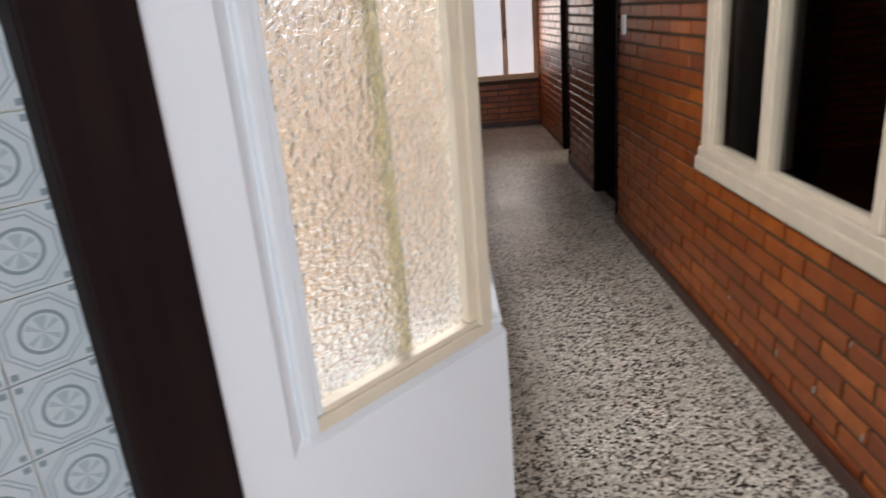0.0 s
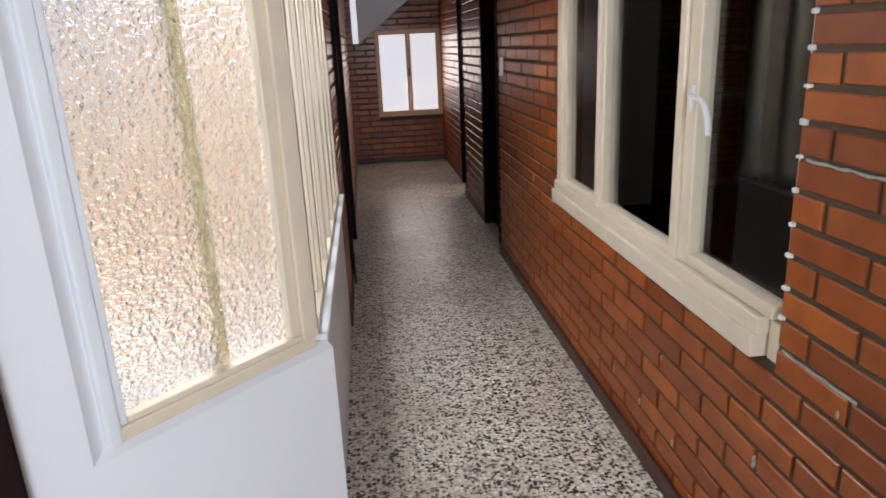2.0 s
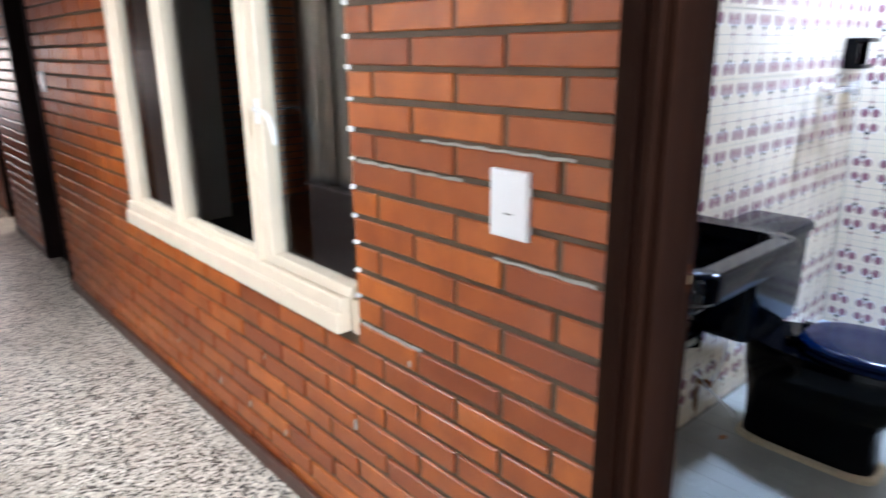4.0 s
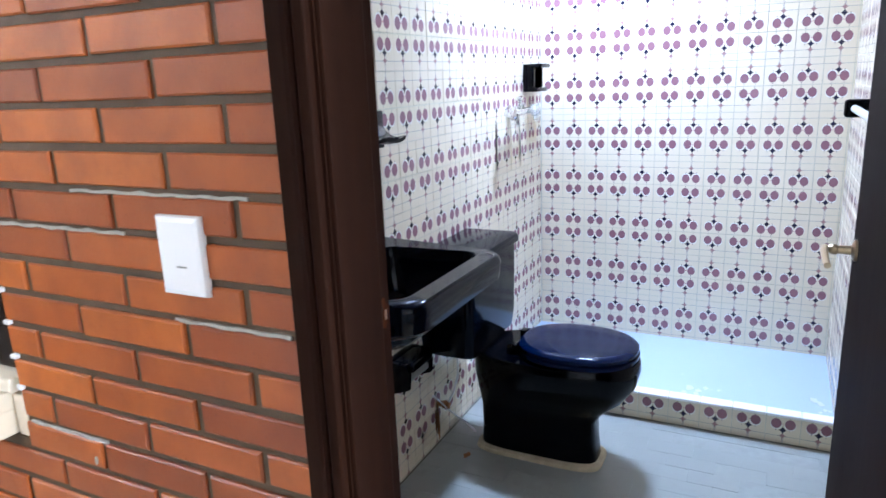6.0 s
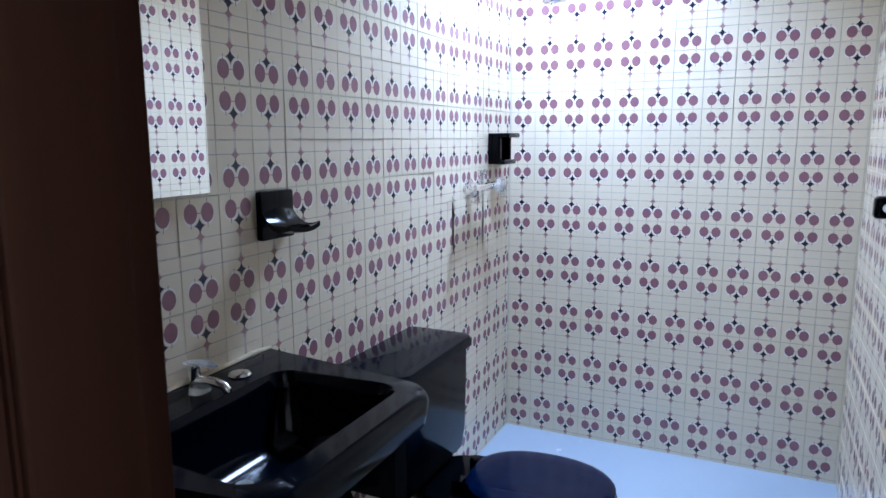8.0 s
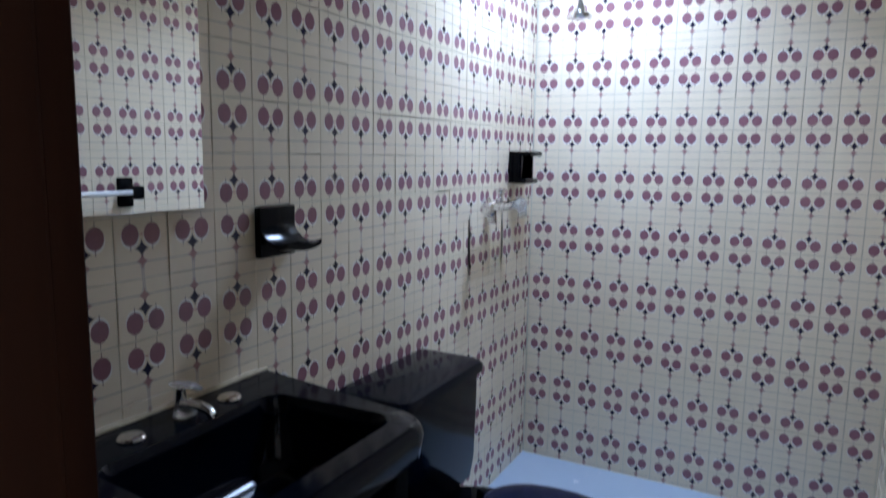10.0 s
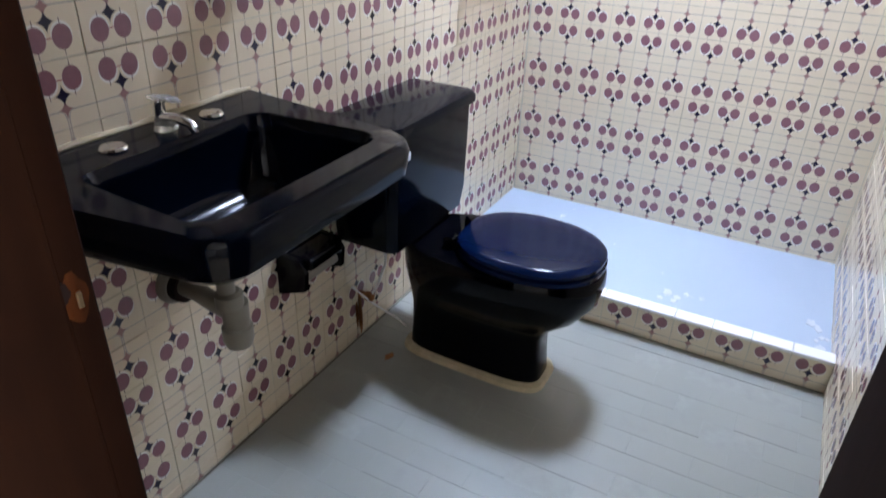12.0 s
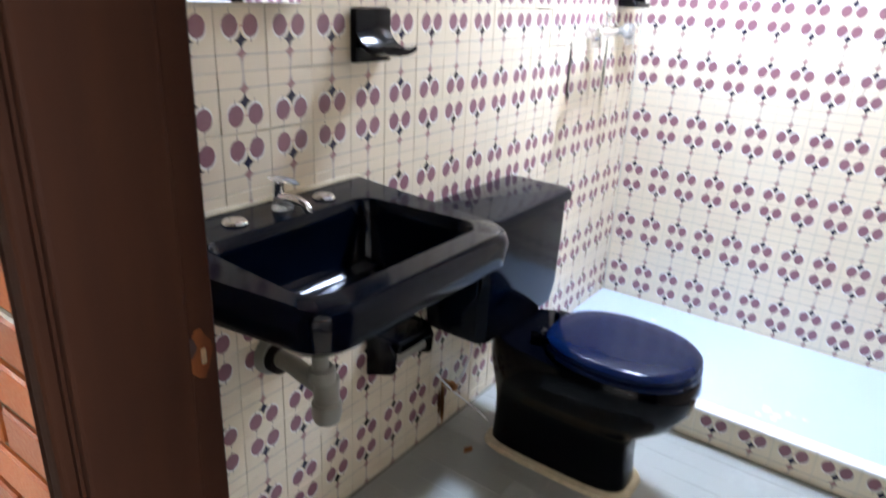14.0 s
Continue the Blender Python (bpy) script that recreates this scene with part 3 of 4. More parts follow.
# ceilings
tagged(part("ceiling", loft([[(x, y, z) for x, y in ((-1.9, -2.45), (1.32, -2.45), (1.32, 4.58), (1.45, 4.58), (1.45, 7.3), (-0.05, 7.3), (-0.05, 1.58), (-0.48, 1.13), (-1.9, -0.36))] for z in (CEIL, CEIL + 0.1)]), "ceiling", smooth=False), "white painted flat ceiling", "ceiling", kind="structure")
stair = loft([[(x, y, z) for x, z in ((0.256, 1.554), (0.96, 2.10), (1.316, 2.376), (1.316, 2.95), (0.256, 2.95))] for y in (8.6, 8.998)])
tagged(part("ceiling_slope", stair, "ceiling"), "white sloping soffit at the corridor end", "ceiling", kind="structure")
tagged(part("ceiling_end", box(-0.1, 1.5, 7.3, 9.2, 2.95, 3.05), "ceiling"), "white ceiling above the corridor end", "ceiling", kind="structure")
tagged(part("wall_riser", box(-0.05, 1.45, 7.3, 7.36, CEIL + 0.1, 2.95), "ceiling"), "plain white wall between the ceilings", "wall", kind="structure")

# bathroom shell
wall_basin = part("wall_basin", box(1.32, 3.72, YB, 0.93, 0, 2.62), "grout")
tagged(wall_basin, "bathroom wall of cream tiles with mauve disc pairs", "wall", kind="structure")
wall_shower = part("wall_shower", box(XB, 3.70, YC - 0.1, YB, 0, 2.62), "grout")
tagged(wall_shower, "shower end wall of cream tiles with mauve disc pairs", "wall", kind="structure")
wall_opposite = part("wall_opposite", box(1.32, XB, YC - 0.12, YC, 0, 2.62), "grout")
tagged(wall_opposite, "bathroom wall of cream patterned tiles behind the door", "wall", kind="structure")
tagged(part("ceiling_bathroom", box(1.21, 3.72, -0.63, 0.94, 2.62, 2.72), "ceiling"), "white bathroom ceiling", "ceiling", kind="structure")
# Unseen piece added so sky light can't leak between the two ceilings.
tagged(part("wall_above_door", box(1.2075, 1.32, -0.63, 0.94, CEIL + 0.1, 2.62), "white"), "added unseen white wall piece above the bathroom doorway, blocks sky light", "wall", kind="structure")
bath_floor = part("floor_bathroom", box(1.207, 2.84, YC, YB, 0.0, ZB - 0.0007), "joint")
tagged(bath_floor, "grey painted bathroom floor of oblong tiles", "floor", kind="structure")
shower_floor = part("floor_shower", box(2.84, XB, YC, YB, 0.0, ZS), "shower_floor")
tagged(shower_floor, "pale blue painted shower floor with worn patches", "floor", kind="structure")

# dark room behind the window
wall_boxes("wall_room", [(4.4, 4.5, 0.93, 9.1, 0, CEIL), (1.32, 4.4, 6.15, 6.25, 0, CEIL), (1.32, 4.4, 9.0, 9.1, 0, CEIL), (1.322, 4.4, 0.931, 0.96, 0, CEIL)], "room_wall", "plastered walls of the unlit room, shade put into their colour")
courses(bpy.data.objects["wall_room"], pose(1.33, 6.143, 0, 0, 0, 0), 3.0, 2.4, [], lambda q, z: q < 1.2, 0.1, 0.041)
tagged(part("ceiling_room", box(1.32, 4.5, 0.93, 9.1, CEIL, CEIL + 0.1), "ceiling"), "plain ceiling of the unlit room", "ceiling", kind="structure")
tagged(part("floor_room", box(1.32, 4.5, 0.93, 6.2, 0.0, 0.012), "dark"), "dark wooden floor of the unlit room", "floor", kind="structure")

# courtyard outside the textured glass
tagged(part("ground", box(-6, -0.05, -1.0, 4.0, -0.1, -0.01), "court"), "pale courtyard paving in daylight", "ground", kind="structure")
tagged(part("wall_courtyard", box(-6, -0.05, 3.62, 3.8, 0, 2.3), "tan"), "tan rendered courtyard wall in daylight", "wall", kind="structure")
tagged(part("wall_courtyard_upper", box(-6, -0.76, 3.585, 3.615, 1.12, 2.3), "pale"), "pale grey upper courtyard wall in daylight", "wall", kind="structure")
tagged(part("wall_courtyard_side", box(-6.1, -6, -1, 3.8, 0, 2.3), "tan"), "tan rendered courtyard wall", "wall", kind="structure")

# ---------------------------------------------------------------- windows
def bar(bm, x0, x1, y0, y1, z0, z1):
    return box(x0, x1, y0, y1, z0, z1, 0.005, 2, bm)


def pane(name, bm, mat, parent):
    ob = part(name, bm, mat, parent)
    ob.visible_shadow = False
    return ob


# corridor window into the dark room, cream frame; y runs along the wall
win = thing("window_room", "wide cream-painted timber window with a side casement, in the brick wall", "window", (1.2, 2.14, 0.77), kind="structure")
def room_win(name, bm, mat="cream", label=""):
    ob = part(name, bm, mat, None, label)
    ob.parent, ob.matrix_parent_inverse = win, win.matrix_world.inverted()
    return ob


room_win("window_sill", box(1.166, 1.24, 1.272, 3.078, 0.738, 0.80, 0.006, 2, box(1.176, 1.25, 1.268, 3.07, 0.80, 0.845, 0.005, 2, box(1.209, 1.25, 1.2215, 1.266, 0.738, 0.843, 0.004))))
room_win("frame_post", bar(bar(None, 1.19, 1.26, 2.99, 3.07, 0.845, 2.12), 1.202, 1.25, 2.955, 2.99, 0.845, 2.12), label="")
room_win("frame_post", bar(bar(None, 1.182, 1.26, 2.455, 2.49, 0.845, 2.12), 1.198, 1.25, 2.44, 2.505, 0.845, 2.06))
room_win("frame_post", bar(bar(None, 1.182, 1.26, 1.742, 1.785, 0.845, 2.12), 1.2, 1.25, 1.785, 1.803, 0.845, 2.06))
room_win("frame_post", box(1.25, 1.29, 1.217, 1.24, 0.845, 2.12, 0.004))
room_win("frame_head", bar(None, 1.19, 1.26, 1.22, 3.07, 2.06, 2.12))
room_win("glazing_bead", bar(bar(None, 1.205, 1.245, 2.505, 2.955, 0.845, 0.868), 1.205, 1.245, 1.803, 2.44, 0.845, 0.868))
room_win("casement", bar(bar(bar(bar(None, 1.192, 1.245, 1.674, 1.74, 0.85, 2.05), 1.215, 1.245, 1.222, 1.236, 0.85, 2.05), 1.192, 1.245, 1.236, 1.674, 0.85, 0.885), 1.192, 1.245, 1.236, 1.674, 2.0, 2.05))
for a, b, z in ((2.50, 2.96, 0.86), (1.80, 2.445, 0.86), (1.234, 1.68, 0.88)):
    ob = room_win("pane", box(1.226, 1.230, a, b, z, 2.06), "glass")
    ob.visible_shadow = False
handle = room_win("handle", merge(box(1.183, 1.193, 1.684, 1.700, 1.30, 1.375, 0.003), tube([(1.187, 1.690, 1.345), (1.172, 1.680, 1.346), (1.165, 1.645, 1.346), (1.163, 1.60, 1.340), (1.163, 1.570, 1.325), (1.163, 1.553, 1.295), (1.163, 1.543, 1.252)], [0.006, 0.007, 0.007, 0.007, 0.008, 0.009, 0.007], 10)), "plastic", "curved off-white casement handle")
dabs = None
for k in range(12):
    z = 0.867 + 0.0756 * k
    dabs = box(1.196, 1.212, 1.204 + 0.004 * math.sin(5.1 * k), 1.219, z - 0.005 - 0.002 * math.sin(2.3 * k), z + 0.006 + 0.002 * math.cos(3.1 * k), 0.003, 2, dabs)
room_win("paint_dab", dabs, "plastic", "dabs of white paint in the brick joints")

# slanting window of textured glass
win2 = thing("window_slant", "textured-glass window in a cream timber frame on a white wall", "window", (-0.1, 1.3, 0.755), kind="structure")
def slant_part(name, bm, mat="cream", label=""):
    ob = part(name, moved(bm, slant), mat, None, label)
    ob.parent, ob.matrix_parent_inverse = win2, win2.matrix_world.inverted()
    return ob


slant_part("frame_sill", box(0.175, SL, 0.004, 0.06, 0.758, 0.79, 0.005))
slant_part("frame_bead", box(0.2, SL - 0.03, 0.010, 0.05, 0.79, 0.806, 0.003))
slant_part("frame_post", merge(box(SL - 0.045, SL, 0.0, 0.06, 0.79, 2.15, 0.005), box(SL - 0.075, SL - 0.045, 0.012, 0.05, 0.806, 2.12, 0.004)))
slant_part("frame_post", merge(box(0.150, 0.182, 0.002, 0.05, 0.752, 2.15, 0.009, 3), box(0.182, 0.200, 0.012, 0.05, 0.79, 2.15, 0.004)), "white_gloss", "white rounded window stop")
slant_part("frame_head", box(0.178, SL, 0.0, 0.06, 2.12, 2.15, 0.004))
slant_part("mullion", box(0.456, 0.478, 0.042, 0.075, 0.79, 2.12, 0.004), "bar", "ochre glazing bar behind the glass")
for a, b in ((0.195, 0.466), (0.468, SL - 0.05)):
    ob = slant_part("pane", box(a, b, 0.03, 0.036, 0.80, 2.12), "tex_glass")
    ob.visible_shadow = False

# side window along the corridor
win3 = thing("window_side", "row of narrow textured panes between cream timber bars", "window", (0.1, 2.45, 0.775), kind="structure")
def side_part(name, bm, mat="cream"):
    ob = part(name, bm, mat)
    ob.parent, ob.matrix_parent_inverse = win3, win3.matrix_world.inverted()
    return ob


ys = [1.56 + 0.3 * k for k in range(7)]
for y in ys:
    side_part("frame_post", merge(box(0.03, 0.098, y, y + 0.045, 0.775, 2.15, 0.005), box(0.04, 0.085, y - 0.015, y + 0.06, 0.775, 2.15, 0.004)))
side_part("frame_sill", box(0.03, 0.1, 1.55, 3.41, 0.775, 0.80, 0.004))
side_part("frame_head", box(0.03, 0.098, 1.55, 3.41, 2.12, 2.15, 0.004))
for y in ys[:-1]:
    side_part("pane", box(0.058, 0.064, y + 0.055, y + 0.29, 0.80, 2.12), "tex_glass").visible_shadow = False

# far window
win4 = thing("window_far", "two-leaf ochre-framed window with bright frosted panes", "window", (0.89, 9.0, 0.65), kind="structure")
def far_part(name, bm, mat="cream_far"):
    ob = part(name, bm, mat)
    ob.parent, ob.matrix_parent_inverse = win4, win4.matrix_world.inverted()
    return ob


for a, b in ((0.455, 0.51), (0.85, 0.88), (0.886, 0.916), (1.245, 1.306)):
    far_part("frame_post", box(a, b, 8.975, 9.06, 0.66, 1.69, 0.006))
far_part("frame_sill", box(0.45, 1.308, 8.965, 9.06, 0.61, 0.68, 0.006))
far_part("frame_head", box(0.45, 1.308, 8.972, 9.06, 1.65, 1.71, 0.006))
far_part("pane", box(0.505, 0.855, 9.02, 9.026, 0.675, 1.66), "frosted")
far_part("pane", box(0.91, 1.25, 9.02, 9.026, 0.675, 1.66), "frosted")
far_part("handle", tube([(0.883, 8.976, 1.22), (0.883, 8.95, 1.21), (0.876, 8.95, 1.13)], 0.008, 8), "dark")
slit = thing("window_slit", "narrow tall bright pane beside the sloping ceiling", "window", (0.21, 8.98, 1.556), kind="structure")
ob = part("pane", box(0.178, 0.252, 8.99, 8.996, 1.556, 2.6), "frosted")
ob.parent, ob.matrix_parent_inverse = slit, slit.matrix_world.inverted()

# ---------------------------------------------------------------- doors
frame_bath = thing("door_frame_bathroom", "dark brown painted door frame with worn edges", "door frame", (1.22, -0.06, 0), kind="structure")
def frame_part(name, bm, mat="frame", label=""):
    ob = part(name, bm, mat, None, label)
    ob.parent, ob.matrix_parent_inverse = frame_bath, frame_bath.matrix_world.inverted()
    return ob


def stile(y_in, sign):
    """Jamb with a flat reveal, two front beads with a groove between them, and a shallow rebate."""
    lo = lambda a, b: (min(y_in + sign * a, y_in + sign * b), max(y_in + sign * a, y_in + sign * b))
    outer = [(1.128, 0.012), (1.128, 0.042), (1.121, 0.045), (1.118, 0.051), (1.122, 0.062), (1.149, 0.108), (1.155, 0.114), (1.162, 0.116), (1.2, 0.116), (1.2, 0.012)]
    bm = loft([[(x, y_in + sign * y, z) for x, y in outer] for z in (0.0, 2.15)])
    bm = box(1.116, 1.17, *lo(0.018, 0.040), 0, 2.15, 0.006, 3, bm)
    bm = box(1.131, 1.234, *lo(0.004, 0.034), 0, 2.14, 0.004, 2, bm)
    return box(1.2342, 1.265, *lo(0.010, 0.0355), 0, 2.14, 0.003, 1, bm)


frame_part("frame_post", stile(0.276, 1))
frame_part("frame_post", stile(-0.40, -1))
frame_part("frame_head", box(1.118, 1.32, -0.515, 0.392, 2.10, 2.16, 0.006))
def chip(cx, cz, a, b, y0, turn):
    ring = [(cx + a * math.cos(k * 0.45) * (1 + 0.13 * math.sin(k * 2.3 + turn)), cz + b * math.sin(k * 0.45) * (1 + 0.13 * math.cos(k * 1.7 + turn))) for k in range(14)]
    return loft([[(x, y, z) for x, z in ring] for y in (0.2870, y0)])


frame_part("chipped_patch", chip(1.245, 1.138, 0.013, 0.024, 0.2852, 0.4), "chipped", "bare chipped wood round the latch hole")
# Thin dark patch laid on for the shade inside the latch hole.
frame_part("latch_hole", chip(1.236, 1.147, 0.006, 0.010, 0.2846, 1.9), "dark", "dark patch for the shade of the latch hole in the chipped wood")
frame_part("strike_plate", box(1.246, 1.251, 0.2838, 0.295, 1.127, 1.143, 0.001), "brass", "worn sliver of the metal strike plate")
frame_part("threshold", box(1.18, 1.26, -0.4, 0.275, 0.0, ZB + 0.004, 0.004), "floor_paint")

door = thing("door_bathroom", "dark brown flush wooden door standing open against the tiled wall", "door", (1.27, -0.42, 0.22), kind="structure")
def door_part(name, bm, mat="frame", label="", parent=None):
    ob = part(name, bm, mat, None, label)
    ob.parent, ob.matrix_parent_inverse = door, door.matrix_world.inverted()
    return ob


leaf = moved(box(0, 0.68, -0.035, 0, 0.215, 2.09, 0.003), pose(1.178, -0.40, 0, 0, 0, 0.76))
door_part("door_leaf", leaf)
HX, HY, HZ = 1.80, -0.3925, 1.155
lev = lathe([(0.020, 0), (0.020, 0.005), (0.009, 0.010), (0.008, 0.030), (0.010, 0.034), (0.010, 0.040), (0.007, 0.046), (0.007, 0.056), (0.003, 0.058)], (HX, HY, HZ), 18, "-Y")
lev = tube([(HX + 0.006, HY + 0.052, HZ), (HX - 0.02, HY + 0.054, HZ), (HX - 0.06, HY + 0.054, HZ - 0.002), (HX - 0.10, HY + 0.052, HZ - 0.006)], [0.008, 0.007, 0.006, 0.006], 10, lev)
door_part("door_handle", lev, "brass", "worn brass lever handle")
for z in (0.45, 1.9):
    door_part("hinge", lathe([(0.008, -0.05), (0.008, 0.05)], (1.172, -0.403, z), 10), "steel")

for name, y, lab in (("door_frame_first", 5.5, "dark stained doorway lining in the brick wall"), ("door_frame_second", 7.3, "dark stained doorway lining by the corridor end")):
    w, x0, x1 = (0.92, 1.19, 1.235) if y < 6 else (0.7, 1.242, 1.30)
    df = thing(name, lab, "door frame", (1.25, y, 0), kind="structure")
    for nm, b in (("frame_post", (x1, 1.9, y - 0.05, y + 0.004, 0, 2.1)), ("frame_post", (x0, 1.33, y - w - 0.004, y - w + 0.04, 0, 2.1)), ("frame_head", (x0 + 0.02, 1.36, y - w + 0.04, y - 0.05, 2.04, 2.1))):
        ob = part(nm, box(*b, 0.006), "dark")
        ob.parent, ob.matrix_parent_inverse = df, df.matrix_world.inverted()
dl = thing("door_left", "dark stained door set in the brick wall", "door", (0.06, 4.72, 0), kind="structure")
for nm, b in (("door_leaf", (0.02, 0.06, 4.21, 5.24, 0.01, 2.04)), ("frame_post", (-0.05, 0.125, 4.15, 4.21, 0, 2.1)), ("frame_post", (-0.05, 0.125, 5.24, 5.30, 0, 2.1)), ("frame_head", (-0.05, 0.125, 4.21, 5.24, 2.04, 2.1))):
    ob = part(nm, box(*b, 0.005), "dark")
    ob.parent, ob.matrix_parent_inverse = dl, dl.matrix_world.inverted()

# ---------------------------------------------------------------- bathroom things
def under(parent, name, bm, mat, label="", smooth=True):
    ob = part(name, bm, mat, None, label, smooth)
    bpy.context.view_layer.update()
    ob.parent, ob.matrix_parent_inverse = parent, parent.matrix_world.inverted()
    if smooth:
        sharp(ob)
    return ob


def sharp(ob, degrees=38):
    """Keep hard edges hard on a smooth mesh."""
    me = ob.data
    bm = bmesh.new()
    bm.from_mesh(me)
    for e in bm.edges:
        if len(e.link_faces) == 2 and e.calc_face_angle(0) > radians(degrees):
            e.smooth = False
    bm.to_mesh(me)
    bm.free()


def round_poly(corners, z, k=7):
    """Corners (x, y, radius) of a convex outline, turned into a ring of rounded corners."""
    out = []
    n = len(corners)
    for i in range(n):
        p, r = Vector(corners[i][:2]), corners[i][2]
        a = (Vector(corners[i - 1][:2]) - p).normalized()
        b = (Vector(corners[(i + 1) % n][:2]) - p).normalized()
        half = a.angle(b) / 2
        d = r / math.tan(half)
        c = p + (a + b).normalized() * (r / math.sin(half))
        p0, p1 = p + a * d - c, p + b * d - c
        for j in range(k):
            t = j / (k - 1)
            v = p0.lerp(p1, t)
            v = v.normalized() * r if r > 1e-6 else v
            out.append((c.x + v.x, c.y + v.y, z))
    return out


SX = 1.70
def sink_ring(back, front, y_back, y_front, z, r_back, r_front):
    return round_poly([(SX - front, y_front, r_front), (SX + front, y_front, r_front), (SX + back, y_back, r_back), (SX - back, y_back, r_back)], z)


sink = thing("washbasin", "dark navy ceramic wall-hung washbasin with a wide rim", "washbasin", (SX, 0.79, 0.9))
W0 = 0.783
shell = [sink_ring(0.10, 0.09, 0.70, 0.52, 0.885, 0.05, 0.05), sink_ring(0.165, 0.145, 0.765, 0.47, 0.935, 0.05, 0.06), sink_ring(0.285, 0.222, W0, 0.366, 0.991, 0.006, 0.06),
         sink_ring(0.292, 0.236, W0, 0.350, 1.004, 0.006, 0.065), sink_ring(0.295, 0.24, W0, 0.345, 1.045, 0.006, 0.065), sink_ring(0.292, 0.236, W0, 0.349, 1.058, 0.006, 0.065),
         sink_ring(0.285, 0.228, W0 - 0.002, 0.358, 1.065, 0.006, 0.06), sink_ring(0.192, 0.210, 0.676, 0.402, 1.064, 0.040, 0.045), sink_ring(0.188, 0.206, 0.672, 0.406, 1.058, 0.040, 0.045),
         sink_ring(0.186, 0.202, 0.668, 0.409, 1.03, 0.045, 0.045), sink_ring(0.176, 0.190, 0.658, 0.420, 0.955, 0.05, 0.05), sink_ring(0.160, 0.172, 0.640, 0.438, 0.932, 0.06, 0.06), sink_ring(0.12, 0.13, 0.60, 0.48, 0.923, 0.05, 0.05), sink_ring(0.03, 0.03, 0.56, 0.53, 0.921, 0.01, 0.01)]
under(sink, "basin_bowl", loft(shell), "navy")
for x in (-0.105, 0.105):
    under(sink, "tap_hole_cover", lathe([(0.021, 0), (0.0225, 0.0025), (0.0195, 0.006), (0.009, 0.008), (0.001, 0.008)], (SX + 0.02 + x, 0.722, 1.064), 24), "chrome", "round chrome cover")
drain = lathe([(0.030, 0), (0.032, 0.003), (0.024, 0.005), (0.020, 0.001), (0.001, 0.001)], (SX, 0.555, 0.924), 24)
under(sink, "drain", drain, "chrome", "chrome drain ring")

tap = thing("faucet", "chrome single-lever faucet on the navy basin rim", "faucet", (SX + 0.02, 0.722, 1.066))
TX = SX + 0.02
under(tap, "faucet_base", loft([super_ring(TX, 0.722, 0.034 - 0.004 * abs(k), 0.026, 1.064 + 0.012 * k, 2.6, 24) for k in range(4)]), "acrylic", "clear base under the spout")
spout = tube([(TX, 0.735, 1.095), (TX + 0.004, 0.70, 1.100), (TX + 0.008, 0.665, 1.098), (TX + 0.012, 0.64, 1.092), (TX + 0.013, 0.628, 1.080), (TX + 0.013, 0.626, 1.070)], [0.016, 0.015, 0.014, 0.013, 0.013, 0.012], 14)
under(tap, "spout", spout, "chrome")
under(tap, "valve_body", lathe([(0.017, 0), (0.018, 0.01), (0.016, 0.045), (0.019, 0.052), (0.017, 0.060), (0.001, 0.062)], (TX, 0.738, 1.085), 20), "chrome")
under(tap, "lever", loft([[(TX + a, 0.738 + y, z) for a, z in ((-w, q), (w, q), (w, q + h), (-w, q + h))] for y, w, q, h in ((0.03, 0.012, 1.146, 0.007), (-0.02, 0.017, 1.149, 0.009), (-0.06, 0.014, 1.150, 0.007), (-0.085, 0.008, 1.149, 0.004))]), "acrylic", "clear lever plate")

small = Matrix.Translation((1.735, 0.735, 1.066)) @ Matrix.Scale(0.62, 4) @ Matrix.Translation((-1.735, -0.735, -1.066))
for ob in tap.children:
    ob.data.transform(small)

TRX = 1.69
trap = thing("drain_trap", "grey plastic drain pipe and trap below the basin", "drain pipe", (SX, 0.6, 0.63))
under(trap, "tailpiece", lathe([(0.016, 0.775), (0.016, 0.93)], (TRX, 0.6, 0), 20), "pvc")
under(trap, "trap_nut", lathe([(0.026, 0.765), (0.026, 0.768), (0.026, 0.790), (0.020, 0.796)], (TRX + 0.004, 0.6, 0), 14), "pvc")
under(trap, "trap_cup", lathe([(0.018, 0.668), (0.025, 0.672), (0.029, 0.686), (0.029, 0.712), (0.0245, 0.716), (0.0255, 0.765), (0.018, 0.768)], (TRX + 0.014, 0.6, 0), 22), "pvc")
under(trap, "waste_pipe", tube([(TRX + 0.01, 0.61, 0.745), (TRX + 0.008, 0.65, 0.755), (TRX + 0.02, 0.70, 0.752), (TRX + 0.04, 0.79, 0.735)], 0.019, 16), "pvc")
under(trap, "rubber_seal", lathe([(0.020, 0), (0.033, 0.004), (0.034, 0.040), (0.030, 0.046)], (TRX + 0.036, 0.742, 0.738), 22, "-Y"), "dark", "black rubber seal round the waste pipe")
under(trap, "wall_flange", lathe([(0.046, 0), (0.046, 0.008), (0.040, 0.020), (0.034, 0.022)], (TRX + 0.04, 0.786, 0.738), 22, "Y"), "pvc")

TXC = 2.458
toilet = thing("toilet", "dark navy close-coupled toilet with a closed blue seat lid", "toilet", (TXC, 0.45, ZB))
rings = [(0.207, 0.431, 0.080, 0.209, 4.0), (0.30, 0.434, 0.075, 0.203, 4.0), (0.36, 0.436, 0.076, 0.204, 3.6), (0.40, 0.425, 0.092, 0.222, 3.0), (0.445, 0.40, 0.125, 0.255, 2.6), (0.50, 0.385, 0.152, 0.278, 2.4), (0.55, 0.38, 0.162, 0.285, 2.3), (0.580, 0.38, 0.163, 0.283, 2.3), (0.588, 0.38, 0.158, 0.278, 2.3)]
